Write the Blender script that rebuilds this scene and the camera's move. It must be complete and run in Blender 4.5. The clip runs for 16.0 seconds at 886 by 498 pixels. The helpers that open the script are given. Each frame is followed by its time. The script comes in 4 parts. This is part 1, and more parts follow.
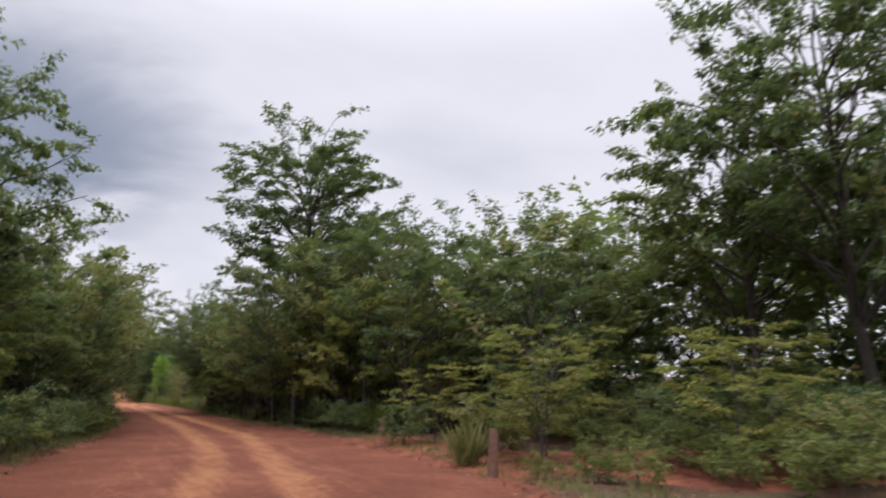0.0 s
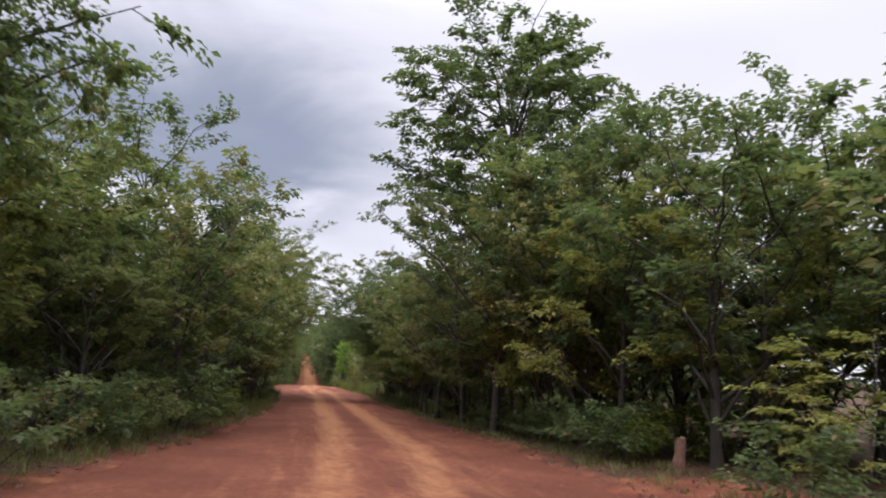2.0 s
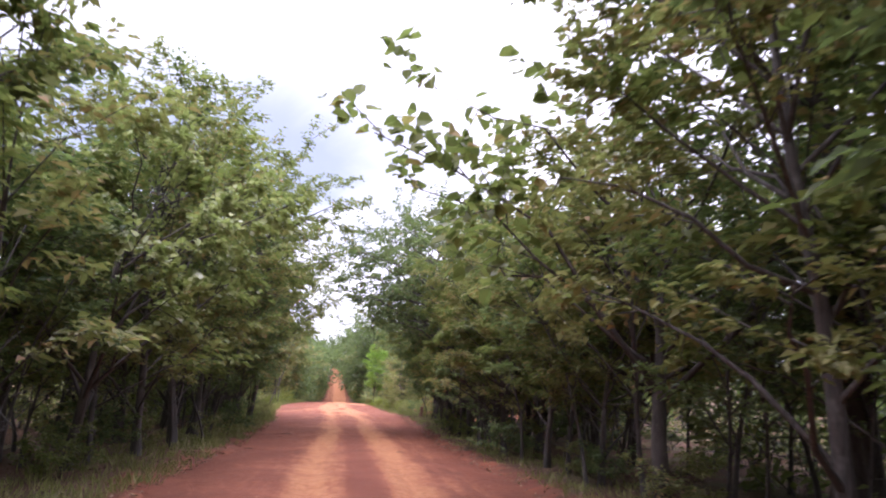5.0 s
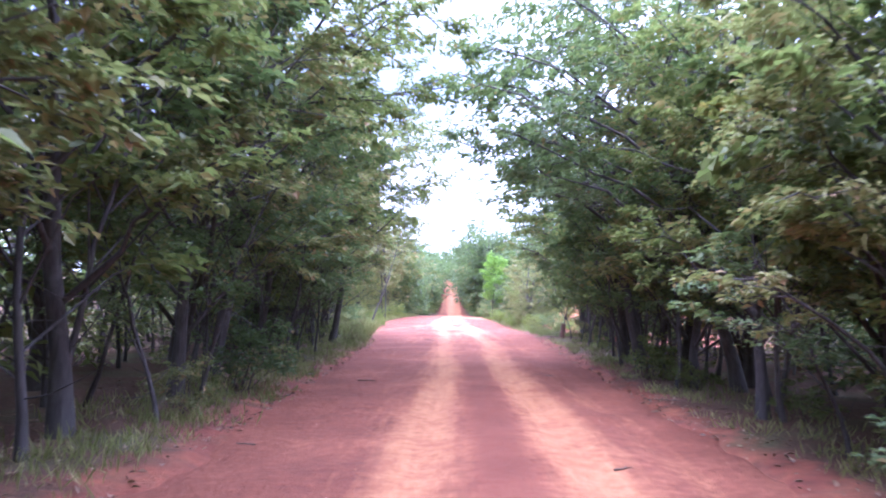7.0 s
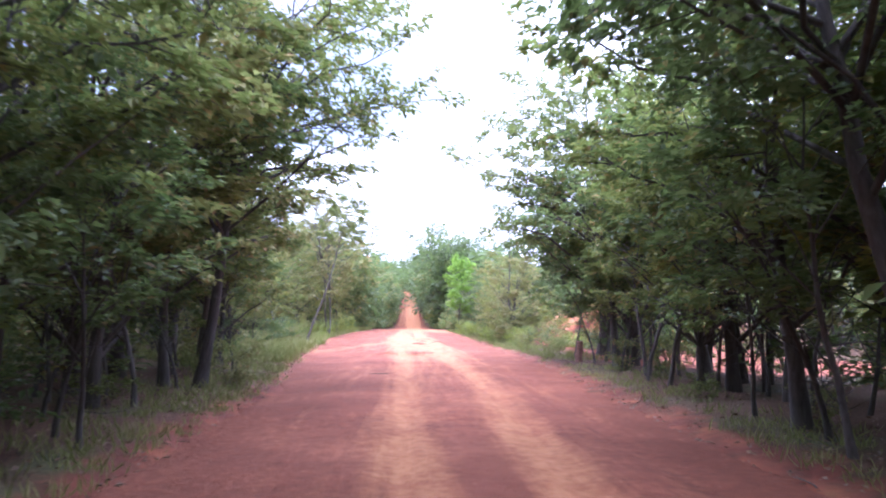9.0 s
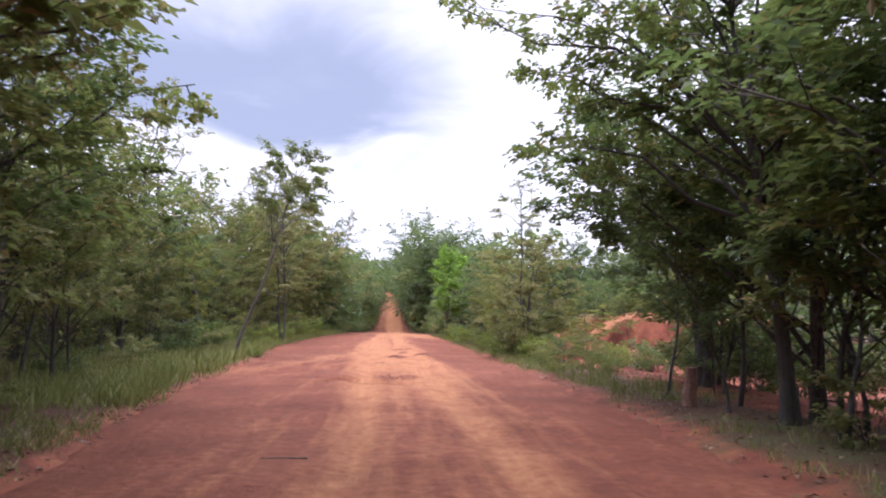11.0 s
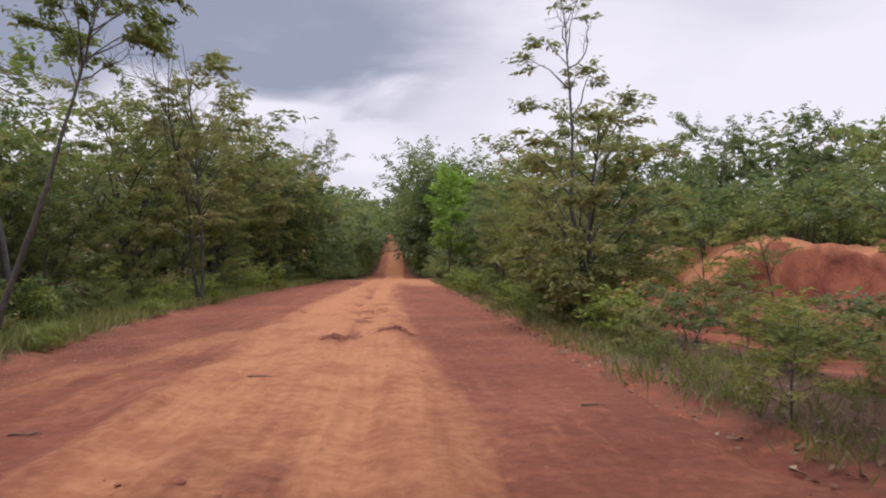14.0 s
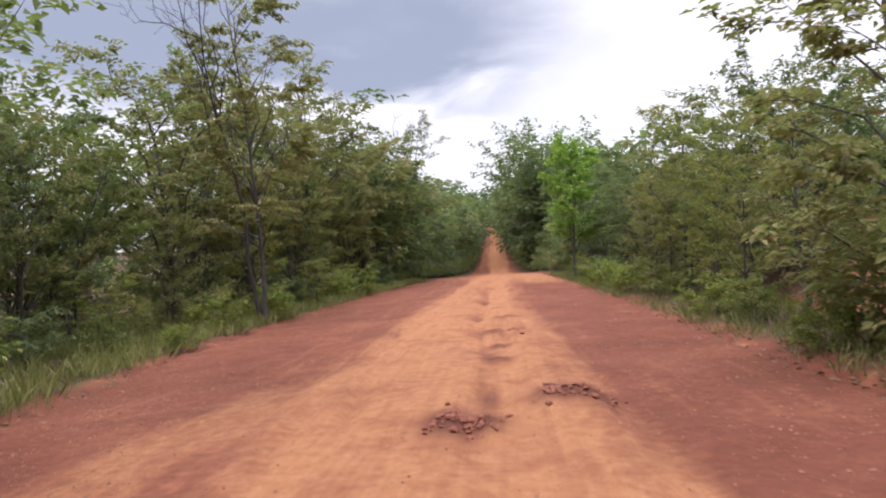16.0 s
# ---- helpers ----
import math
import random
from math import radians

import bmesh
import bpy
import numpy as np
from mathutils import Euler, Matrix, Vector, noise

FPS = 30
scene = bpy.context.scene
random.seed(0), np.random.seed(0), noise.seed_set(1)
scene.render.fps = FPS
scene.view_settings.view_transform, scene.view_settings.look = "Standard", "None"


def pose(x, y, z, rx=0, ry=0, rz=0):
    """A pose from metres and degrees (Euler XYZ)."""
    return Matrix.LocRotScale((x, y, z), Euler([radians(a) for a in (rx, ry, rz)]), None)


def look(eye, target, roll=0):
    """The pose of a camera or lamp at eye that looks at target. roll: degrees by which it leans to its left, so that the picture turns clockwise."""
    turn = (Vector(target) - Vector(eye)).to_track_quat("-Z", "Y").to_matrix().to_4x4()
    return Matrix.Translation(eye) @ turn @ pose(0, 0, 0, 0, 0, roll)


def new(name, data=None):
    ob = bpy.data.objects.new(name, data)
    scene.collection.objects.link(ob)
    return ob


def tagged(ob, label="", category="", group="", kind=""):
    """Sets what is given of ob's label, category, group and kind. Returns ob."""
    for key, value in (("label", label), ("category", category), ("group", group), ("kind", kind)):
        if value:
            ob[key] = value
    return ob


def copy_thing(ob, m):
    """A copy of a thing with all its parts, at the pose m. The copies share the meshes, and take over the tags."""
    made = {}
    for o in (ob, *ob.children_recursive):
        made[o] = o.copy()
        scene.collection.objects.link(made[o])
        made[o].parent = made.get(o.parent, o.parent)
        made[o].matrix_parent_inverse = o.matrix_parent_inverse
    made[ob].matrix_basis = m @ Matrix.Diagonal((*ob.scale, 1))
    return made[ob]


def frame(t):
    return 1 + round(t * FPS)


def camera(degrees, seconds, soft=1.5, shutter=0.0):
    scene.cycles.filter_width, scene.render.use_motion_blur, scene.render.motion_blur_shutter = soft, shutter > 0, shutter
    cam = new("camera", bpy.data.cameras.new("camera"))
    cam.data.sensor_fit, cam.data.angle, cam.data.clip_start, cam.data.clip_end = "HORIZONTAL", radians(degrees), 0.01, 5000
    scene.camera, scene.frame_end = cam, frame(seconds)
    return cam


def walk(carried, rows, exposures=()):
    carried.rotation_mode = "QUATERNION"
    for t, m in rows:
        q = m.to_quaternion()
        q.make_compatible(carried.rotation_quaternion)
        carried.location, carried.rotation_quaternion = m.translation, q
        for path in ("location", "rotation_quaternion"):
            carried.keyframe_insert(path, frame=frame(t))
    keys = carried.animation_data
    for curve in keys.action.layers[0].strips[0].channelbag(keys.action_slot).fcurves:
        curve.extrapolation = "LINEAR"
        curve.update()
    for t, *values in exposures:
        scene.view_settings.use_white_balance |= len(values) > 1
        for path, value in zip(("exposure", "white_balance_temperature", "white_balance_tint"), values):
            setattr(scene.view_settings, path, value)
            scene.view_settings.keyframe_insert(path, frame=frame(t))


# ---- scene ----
cam = camera(62.7, 16.0, soft=2.0, shutter=0.2)
PATH = [
    (0, (-3.7, -36.364, 1.6), (-2.877, -34.584, 1.992), 0.0),
    (0.5, (-2.746, -32.988, 1.664), (-2.15, -31.098, 1.932), 2.4),
    (1, (-2.167, -30.057, 1.616), (-1.581, -28.173, 1.943), 1.3),
    (1.5, (-1.69, -26.77, 1.624), (-1.218, -24.86, 1.985), 0.4),
    (2, (-1.192, -23.279, 1.559), (-0.838, -21.344, 1.922), 2.8),
    (2.5, (-0.757, -19.872, 1.563), (-0.349, -17.96, 1.983), 0.6),
    (3, (-0.393, -16.304, 1.545), (-0.023, -14.387, 1.977), 0.9),
    (5.5, (0.241, 1.197, 1.561), (0.431, 3.155, 1.92), 2.3),
    (6, (0.245, 4.318, 1.607), (0.308, 6.31, 1.783), 1.5),
    (6.5, (0.299, 7.317, 1.633), (0.335, 9.309, 1.805), 0.1),
    (7, (0.268, 10.359, 1.63), (0.245, 12.353, 1.783), 1.3),
    (7.5, (0.215, 13.468, 1.608), (0.196, 15.461, 1.771), -0.6),
    (8, (0.127, 16.545, 1.607), (0.11, 18.537, 1.781), -0.2),
    (8.5, (0.124, 19.578, 1.635), (0.111, 21.571, 1.806), 0.2),
    (9, (0.125, 22.623, 1.605), (0.219, 24.612, 1.791), 0.4),
    (9.5, (0.226, 25.753, 1.568), (0.377, 27.738, 1.755), 1.4),
    (10, (0.327, 28.906, 1.567), (0.422, 30.898, 1.708), 2.0),
    (12.5, (1.186, 41.671, 1.652), (1.409, 43.638, 1.941), -0.7),
    (13, (1.642, 44.253, 1.596), (1.707, 46.24, 1.817), 1.6),
    (13.5, (1.857, 46.489, 1.585), (1.917, 48.487, 1.661), -0.8),
    (14, (1.967, 48.651, 1.591), (2.087, 50.647, 1.625), -0.9),
    (14.5, (1.887, 50.834, 1.58), (1.87, 52.834, 1.559), -0.5),
    (15, (1.636, 52.914, 1.594), (1.46, 54.906, 1.607), -1.0),
    (15.5, (1.382, 54.786, 1.587), (1.246, 56.78, 1.525), -1.6),
    (16, (1.175, 56.653, 1.581), (1.025, 58.647, 1.61), -3.9),
]
EXPOSURES = [(0, -0.1, 6400, 16), (1.0, -0.1, 6400, 16), (2.2, 0.15, 6300, 18), (3.2, 0.8, 6200, 21), (5.5, 1.2, 5700, 33), (6.2, 1.5, 4950, 36), (7.0, 2.1, 4800, 37), (8.5, 2.0, 4950, 34), (9.2, 1.7, 5150, 30), (10.2, 1.1, 5400, 27), (12.3, 0.15, 6500, 23), (14, -0.04, 6450, 21), (16, 0.36, 6300, 19)]
walk(cam, [(t, look(eye, target, roll)) for t, eye, target, roll in PATH], EXPOSURES)

# ---- world and light ----
world = bpy.data.worlds.new("overcast_sky")
scene.world = world
world.use_nodes = True
SUN_EL, SUN_AZ = radians(60), radians(205)


def sky_nodes():
    nt = world.node_tree
    nt.nodes.clear()
    N, L = nt.nodes.new, nt.links.new

    def val(op, a, b=None, clamp=False):
        n = N("ShaderNodeMath")
        n.operation, n.use_clamp = op, clamp
        for i, v in enumerate((a, b)):
            if v is None:
                continue
            if isinstance(v, (int, float)):
                n.inputs[i].default_value = v
            else:
                L(v, n.inputs[i])
        return n.outputs[0]

    def ramp(v, a, b):
        n = N("ShaderNodeMapRange")
        n.interpolation_type = "SMOOTHSTEP"
        n.inputs[1].default_value, n.inputs[2].default_value = a, b
        L(v, n.inputs[0])
        return n.outputs[0]

    def mix(f, a, b):
        n = N("ShaderNodeMix")
        n.data_type = "RGBA"
        for i, v in ((0, f), (6, a), (7, b)):
            if isinstance(v, (int, float, tuple)):
                n.inputs[i].default_value = v
            else:
                L(v, n.inputs[i])
        return n.outputs[2]

    co = N("ShaderNodeTexCoord").outputs["Generated"]
    sep = N("ShaderNodeSeparateXYZ")
    L(co, sep.inputs[0])
    x, y, z = sep.outputs
    high = val("MAXIMUM", z, 0.0)
    flat = N("ShaderNodeCombineXYZ")
    d = val("ADD", high, 0.16)
    L(val("DIVIDE", x, d), flat.inputs[0])
    L(val("DIVIDE", y, d), flat.inputs[1])

    def cloud(scale, detail, warp):
        n = N("ShaderNodeTexNoise")
        n.inputs["Scale"].default_value, n.inputs["Detail"].default_value = scale, detail
        n.inputs["Roughness"].default_value, n.inputs["Distortion"].default_value = 0.5, warp
        L(flat.outputs[0], n.inputs["Vector"])
        return n.outputs["Fac"]

    big, fine = cloud(0.55, 4.0, 0.3), cloud(1.7, 6.0, 0.4)
    wob = val("MULTIPLY", val("SUBTRACT", fine, 0.5), 0.30)
    el = val("ADD", z, wob)
    az = val("ADD", val("ARCTAN2", x, y), val("MULTIPLY", wob, 1.5))
    # one heavy bank of grey cloud stands over the road ahead, with a bright break under it
    bank = val("MULTIPLY", ramp(el, 0.165, 0.275), ramp(el, 0.50, 0.33))
    bank = val("MULTIPLY", bank, ramp(az, 0.20, -0.04))
    bank = val("MULTIPLY", bank, ramp(az, -1.5, -0.7))
    soft = val("MULTIPLY", ramp(big, 0.45, 0.7), 0.42)
    dark = val("MAXIMUM", val("MULTIPLY", bank, 1.0), soft)
    dark = val("ADD", dark, val("MULTIPLY", val("SUBTRACT", fine, 0.5), 0.35), True)
    clouds = mix(dark, (0.93, 0.945, 1.0, 1), (0.330, 0.380, 0.470, 1))
    sky = N("ShaderNodeTexSky")
    sky.sky_type, sky.sun_disc = "NISHITA", False
    sky.sun_elevation, sky.sun_rotation = SUN_EL, SUN_AZ
    thin = N("ShaderNodeVectorMath")
    thin.operation = "SCALE"
    thin.inputs["Scale"].default_value = 0.10
    L(sky.outputs[0], thin.inputs[0])
    bg = N("ShaderNodeBackground")
    # an overcast sky is about three times as bright overhead as near the horizon
    lift = N("ShaderNodeVectorMath")
    lift.operation = "SCALE"
    L(mix(0.08, clouds, thin.outputs[0]), lift.inputs[0])
    L(val("ADD", 1.0, val("MULTIPLY", ramp(z, 0.42, 0.95), 3.0)), lift.inputs["Scale"])
    L(lift.outputs[0], bg.inputs[0])
    bg.inputs[1].default_value = 1.0
    L(bg.outputs[0], N("ShaderNodeOutputWorld").inputs[0])


sky_nodes()
sun = new("sun", bpy.data.lights.new("sun", "SUN"))
sun.data.energy, sun.data.angle, sun.data.color = 1.2, radians(22), (1.0, 0.95, 0.88)
sun.matrix_world = look((0, 0, 60), (-60 * math.sin(SUN_AZ) / math.tan(SUN_EL), -60 * math.cos(SUN_AZ) / math.tan(SUN_EL), 0))


# ---- materials ----
def shader(name):
    m = bpy.data.materials.new(name)
    m.use_nodes = True
    nt = m.node_tree
    bsdf = nt.nodes["Principled BSDF"]
    return m, nt, bsdf, nt.nodes.new, nt.links.new


def noise_of(nt, scale, detail=4.0, vec=None, rough=0.55):
    n = nt.nodes.new("ShaderNodeTexNoise")
    n.inputs["Scale"].default_value, n.inputs["Detail"].default_value = scale, detail
    n.inputs["Roughness"].default_value = rough
    if vec is not None:
        nt.links.new(vec, n.inputs["Vector"])
    return n.outputs["Fac"]


def ramp_of(nt, fac, stops):
    n = nt.nodes.new("ShaderNodeValToRGB")
    while len(n.color_ramp.elements) < len(stops):
        n.color_ramp.elements.new(0.5)
    for e, (p, c) in zip(n.color_ramp.elements, stops):
        e.position, e.color = p, (*c, 1)
    nt.links.new(fac, n.inputs[0])
    return n.outputs[0]


def mix_of(nt, fac, a, b, mode="MIX"):
    n = nt.nodes.new("ShaderNodeMix")
    n.data_type, n.blend_type = "RGBA", mode
    for i, v in ((0, fac), (6, a), (7, b)):
        if isinstance(v, (int, float)):
            n.inputs[i].default_value = v
        elif isinstance(v, tuple):
            n.inputs[i].default_value = (*v, 1)
        else:
            nt.links.new(v, n.inputs[i])
    return n.outputs[2]


def calc(nt, op, a, b):
    n = nt.nodes.new("ShaderNodeMath")
    n.operation = op
    for i, v in enumerate((a, b)):
        if isinstance(v, (int, float)):
            n.inputs[i].default_value = v
        else:
            nt.links.new(v, n.inputs[i])
    return n.outputs[0]


def leaf_material(name, low, mid, top, odd=None, odd_part=0.06, glow=0.35):
    """Thin leaves: every leaf its own tone, whole boughs and whole trees paler or darker, light passing through."""
    m, nt, bsdf, N, L = shader(name)
    geo, info, co = N("ShaderNodeNewGeometry"), N("ShaderNodeObjectInfo"), N("ShaderNodeTexCoord")
    one = geo.outputs["Random Per Island"]
    bough = noise_of(nt, 0.9, 2.0, co.outputs["Object"])
    t = calc(nt, "ADD", calc(nt, "MULTIPLY", one, 0.55), calc(nt, "MULTIPLY", bough, 0.5))
    t = calc(nt, "ADD", t, calc(nt, "MULTIPLY", calc(nt, "SUBTRACT", info.outputs["Random"], 0.5), 0.35))
    col = ramp_of(nt, t, [(0.15, low), (0.55, mid), (0.95, top)])
    if odd:
        rare = N("ShaderNodeMapRange")
        rare.inputs[1].default_value, rare.inputs[2].default_value = 1 - odd_part, 1 - odd_part + 0.01
        L(one, rare.inputs[0])
        col = mix_of(nt, rare.outputs[0], col, odd)
    vein = noise_of(nt, 30.0, 2.0, co.outputs["Object"])
    col = mix_of(nt, calc(nt, "MULTIPLY", vein, 0.35), col, low)
    L(col, bsdf.inputs["Base Color"])
    bsdf.inputs["Roughness"].default_value = 0.52
    bsdf.inputs["Specular IOR Level"].default_value = 0.35
    tr = N("ShaderNodeBsdfTranslucent")
    L(mix_of(nt, 0.5, col, (0.22, 0.31, 0.07)), tr.inputs[0])
    mx = N("ShaderNodeMixShader")
    mx.inputs[0].default_value = glow
    L(bsdf.outputs[0], mx.inputs[1])
    L(tr.outputs[0], mx.inputs[2])
    L(mx.outputs[0], nt.nodes["Material Output"].inputs[0])
    return m


def bark_material(name, dark, pale, lichen=(0.30, 0.30, 0.26)):
    m, nt, bsdf, N, L = shader(name)
    co, info = N("ShaderNodeTexCoord"), N("ShaderNodeObjectInfo")
    mp = N("ShaderNodeMapping")
    mp.inputs["Scale"].default_value = (14, 14, 2.5)
    L(co.outputs["Object"], mp.inputs[0])
    grain = noise_of(nt, 1.5, 6.0, mp.outputs[0], 0.65)
    col = ramp_of(nt, grain, [(0.3, dark), (0.7, pale)])
    spots = noise_of(nt, 3.0, 3.0, co.outputs["Object"])
    n = N("ShaderNodeMapRange")
    n.inputs[1].default_value, n.inputs[2].default_value = 0.58, 0.66
    L(spots, n.inputs[0])
    col = mix_of(nt, calc(nt, "MULTIPLY", n.outputs[0], 0.35), col, lichen)
    col = mix_of(nt, calc(nt, "MULTIPLY", info.outputs["Random"], 0.4), col, dark)
    L(col, bsdf.inputs["Base Color"])
    bsdf.inputs["Roughness"].default_value = 0.9
    b = N("ShaderNodeBump")
    b.inputs["Strength"].default_value, b.inputs["Distance"].default_value = 0.7, 0.02
    L(grain, b.inputs["Height"])
    L(b.outputs[0], bsdf.inputs["Normal"])
    return m


def soil_material(name):
    """Red laterite: packed brown-red, moist and shade-toned at the sides, loose orange sand where wheels run."""
    m, nt, bsdf, N, L = shader(name)
    co = N("ShaderNodeTexCoord").outputs["Object"]
    at = N("ShaderNodeAttribute")
    at.attribute_name = "sand"
    st = N("ShaderNodeMapping")
    st.inputs["Scale"].default_value = (3.6, 0.30, 1)
    L(co, st.inputs[0])
    streak = noise_of(nt, 1.0, 5.0, st.outputs[0], 0.6)
    blot = noise_of(nt, 0.5, 5.0, co, 0.6)
    grit = noise_of(nt, 45.0, 3.0, co, 0.7)
    crumb = noise_of(nt, 7.0, 6.0, co, 0.7)
    packed = ramp_of(nt, calc(nt, "ADD", calc(nt, "MULTIPLY", blot, 0.5), calc(nt, "MULTIPLY", crumb, 0.5)), [(0.36, (0.120, 0.036, 0.019)), (0.5, (0.172, 0.054, 0.028)), (0.64, (0.255, 0.094, 0.049))])
    loose = ramp_of(nt, crumb, [(0.3, (0.305, 0.122, 0.050)), (0.75, (0.450, 0.212, 0.098))])
    tread = N("ShaderNodeMapping")
    tread.inputs["Scale"].default_value = (11.0, 0.35, 1)
    L(co, tread.inputs[0])
    lines = noise_of(nt, 1.0, 3.0, tread.outputs[0], 0.5)
    f = calc(nt, "ADD", at.outputs["Fac"], calc(nt, "MULTIPLY", calc(nt, "SUBTRACT", streak, 0.5), 1.5))
    f = calc(nt, "ADD", f, calc(nt, "MULTIPLY", calc(nt, "SUBTRACT", lines, 0.5), 0.5))
    f = calc(nt, "ADD", f, calc(nt, "MULTIPLY", calc(nt, "SUBTRACT", crumb, 0.5), 0.6))
    f = calc(nt, "ADD", f, calc(nt, "MULTIPLY", calc(nt, "SUBTRACT", blot, 0.5), 0.5))
    rng = N("ShaderNodeMapRange")
    rng.inputs[1].default_value, rng.inputs[2].default_value = 0.12, 1.05
    L(f, rng.inputs[0])
    trod = N("ShaderNodeMapRange")
    trod.inputs[1].default_value, trod.inputs[2].default_value = 0.48, 0.66
    L(noise_of(nt, 1.3, 5.0, co, 0.65), trod.inputs[0])
    loose = mix_of(nt, calc(nt, "MULTIPLY", trod.outputs[0], 0.6), loose, (0.235, 0.080, 0.038))
    col = mix_of(nt, rng.outputs[0], packed, loose)
    # fine dark streaks: colour in place of shading on the low relief
    fine = N("ShaderNodeMapRange")
    fine.inputs[1].default_value, fine.inputs[2].default_value = 0.40, 0.66
    L(lines, fine.inputs[0])
    col = mix_of(nt, calc(nt, "MULTIPLY", fine.outputs[0], 0.24), col, (0.165, 0.056, 0.029))
    wet = N("ShaderNodeAttribute")
    wet.attribute_name = "wet"
    soak = N("ShaderNodeMapRange")
    soak.inputs[1].default_value, soak.inputs[2].default_value = 0.25, 0.75
    L(calc(nt, "ADD", wet.outputs["Fac"], calc(nt, "MULTIPLY", calc(nt, "SUBTRACT", crumb, 0.5), 0.9)), soak.inputs[0])
    col = mix_of(nt, calc(nt, "MULTIPLY", soak.outputs[0], 0.8), col, (0.088, 0.024, 0.014))
    pit = N("ShaderNodeMapRange")
    pit.inputs[1].default_value, pit.inputs[2].default_value = 0.60, 0.72
    L(grit, pit.inputs[0])
    col = mix_of(nt, calc(nt, "MULTIPLY", pit.outputs[0], 0.5), col, (0.09, 0.034, 0.022))
    L(col, bsdf.inputs["Base Color"])
    bsdf.inputs["Roughness"].default_value = 0.95
    bsdf.inputs["Specular IOR Level"].default_value = 0.25
    b = N("ShaderNodeBump")
    b.inputs["Strength"].default_value, b.inputs["Distance"].default_value = 1.0, 0.09
    h = calc(nt, "ADD", calc(nt, "MULTIPLY", grit, 0.25), calc(nt, "ADD", crumb, calc(nt, "MULTIPLY", streak, 0.6)))
    L(h, b.inputs["Height"])
    L(b.outputs[0], bsdf.inputs["Normal"])
    return m


def floor_material(name):
    """Forest floor: brown litter, bare red soil where the ground was dug, thin green growth."""
    m, nt, bsdf, N, L = shader(name)
    co = N("ShaderNodeTexCoord").outputs["Object"]
    bare = N("ShaderNodeAttribute")
    bare.attribute_name = "bare"
    bits = noise_of(nt, 16.0, 5.0, co, 0.7)
    patch = noise_of(nt, 0.45, 4.0, co, 0.6)
    litter = ramp_of(nt, bits, [(0.25, (0.030, 0.017, 0.010)), (0.5, (0.080, 0.042, 0.024)), (0.8, (0.165, 0.092, 0.050))])
    green = ramp_of(nt, bits, [(0.3, (0.035, 0.046, 0.016)), (0.7, (0.105, 0.115, 0.045))])
    g = N("ShaderNodeMapRange")
    g.inputs[1].default_value, g.inputs[2].default_value = 0.50, 0.72
    L(patch, g.inputs[0])
    col = mix_of(nt, g.outputs[0], litter, green)
    red = ramp_of(nt, noise_of(nt, 1.2, 6.0, co, 0.65), [(0.30, (0.085, 0.025, 0.018)), (0.46, (0.175, 0.054, 0.032)), (0.60, (0.245, 0.084, 0.044)), (0.74, (0.38, 0.165, 0.075))])
    k = calc(nt, "ADD", bare.outputs["Fac"], calc(nt, "MULTIPLY", calc(nt, "SUBTRACT", noise_of(nt, 2.2, 5.0, co, 0.7), 0.5), 0.9))
    kk = N("ShaderNodeMapRange")
    kk.inputs[1].default_value, kk.inputs[2].default_value = 0.35, 0.65
    L(k, kk.inputs[0])
    # paler orange from the brow of the pit bank back, patchy by noise
    pale_top = N("ShaderNodeAttribute")
    pale_top.attribute_name = "pale_top"
    dry = calc(nt, "MULTIPLY", pale_top.outputs["Fac"], noise_of(nt, 1.7, 5.0, co, 0.7))
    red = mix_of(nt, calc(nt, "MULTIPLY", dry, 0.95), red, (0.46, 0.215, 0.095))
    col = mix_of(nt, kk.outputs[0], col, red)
    L(col, bsdf.inputs["Base Color"])
    bsdf.inputs["Roughness"].default_value = 0.95
    bsdf.inputs["Specular IOR Level"].default_value = 0.2
    b = N("ShaderNodeBump")
    b.inputs["Strength"].default_value, b.inputs["Distance"].default_value = 0.9, 0.06
    L(bits, b.inputs["Height"])
    L(b.outputs[0], bsdf.inputs["Normal"])
    return m


def plain_material(name, a, b_, scale, rough=0.8):
    m, nt, bsdf, N, L = shader(name)
    co = N("ShaderNodeTexCoord").outputs["Object"]
    n1 = noise_of(nt, scale, 5.0, co, 0.65)
    L(ramp_of(nt, n1, [(0.3, a), (0.7, b_)]), bsdf.inputs["Base Color"])
    bsdf.inputs["Roughness"].default_value = rough
    bp = N("ShaderNodeBump")
    bp.inputs["Strength"].default_value, bp.inputs["Distance"].default_value = 0.5, 0.01
    L(n1, bp.inputs["Height"])
    L(bp.outputs[0], bsdf.inputs["Normal"])
    return m


LEAF_DARK = leaf_material("deep_green_leaves", (0.034, 0.056, 0.026), (0.084, 0.122, 0.048), (0.185, 0.225, 0.095), (0.26, 0.17, 0.08), 0.05, 0.45)
LEAF_MID = leaf_material("mid_green_leaves", (0.062, 0.078, 0.022), (0.148, 0.166, 0.044), (0.275, 0.280, 0.090), (0.34, 0.22, 0.09), 0.06, 0.48)
LEAF_OLIVE = leaf_material("olive_leaves", (0.092, 0.090, 0.034), (0.208, 0.198, 0.068), (0.350, 0.312, 0.125), (0.34, 0.20, 0.10), 0.12, 0.45)
LEAF_YELLOW = leaf_material("yellow_green_leaves", (0.080, 0.105, 0.014), (0.190, 0.215, 0.030), (0.340, 0.345, 0.065), (0.36, 0.28, 0.06), 0.06, 0.48)
LEAF_LIME = leaf_material("lime_green_leaves", (0.14, 0.27, 0.030), (0.28, 0.47, 0.055), (0.42, 0.60, 0.09), None, 0.0, 0.5)
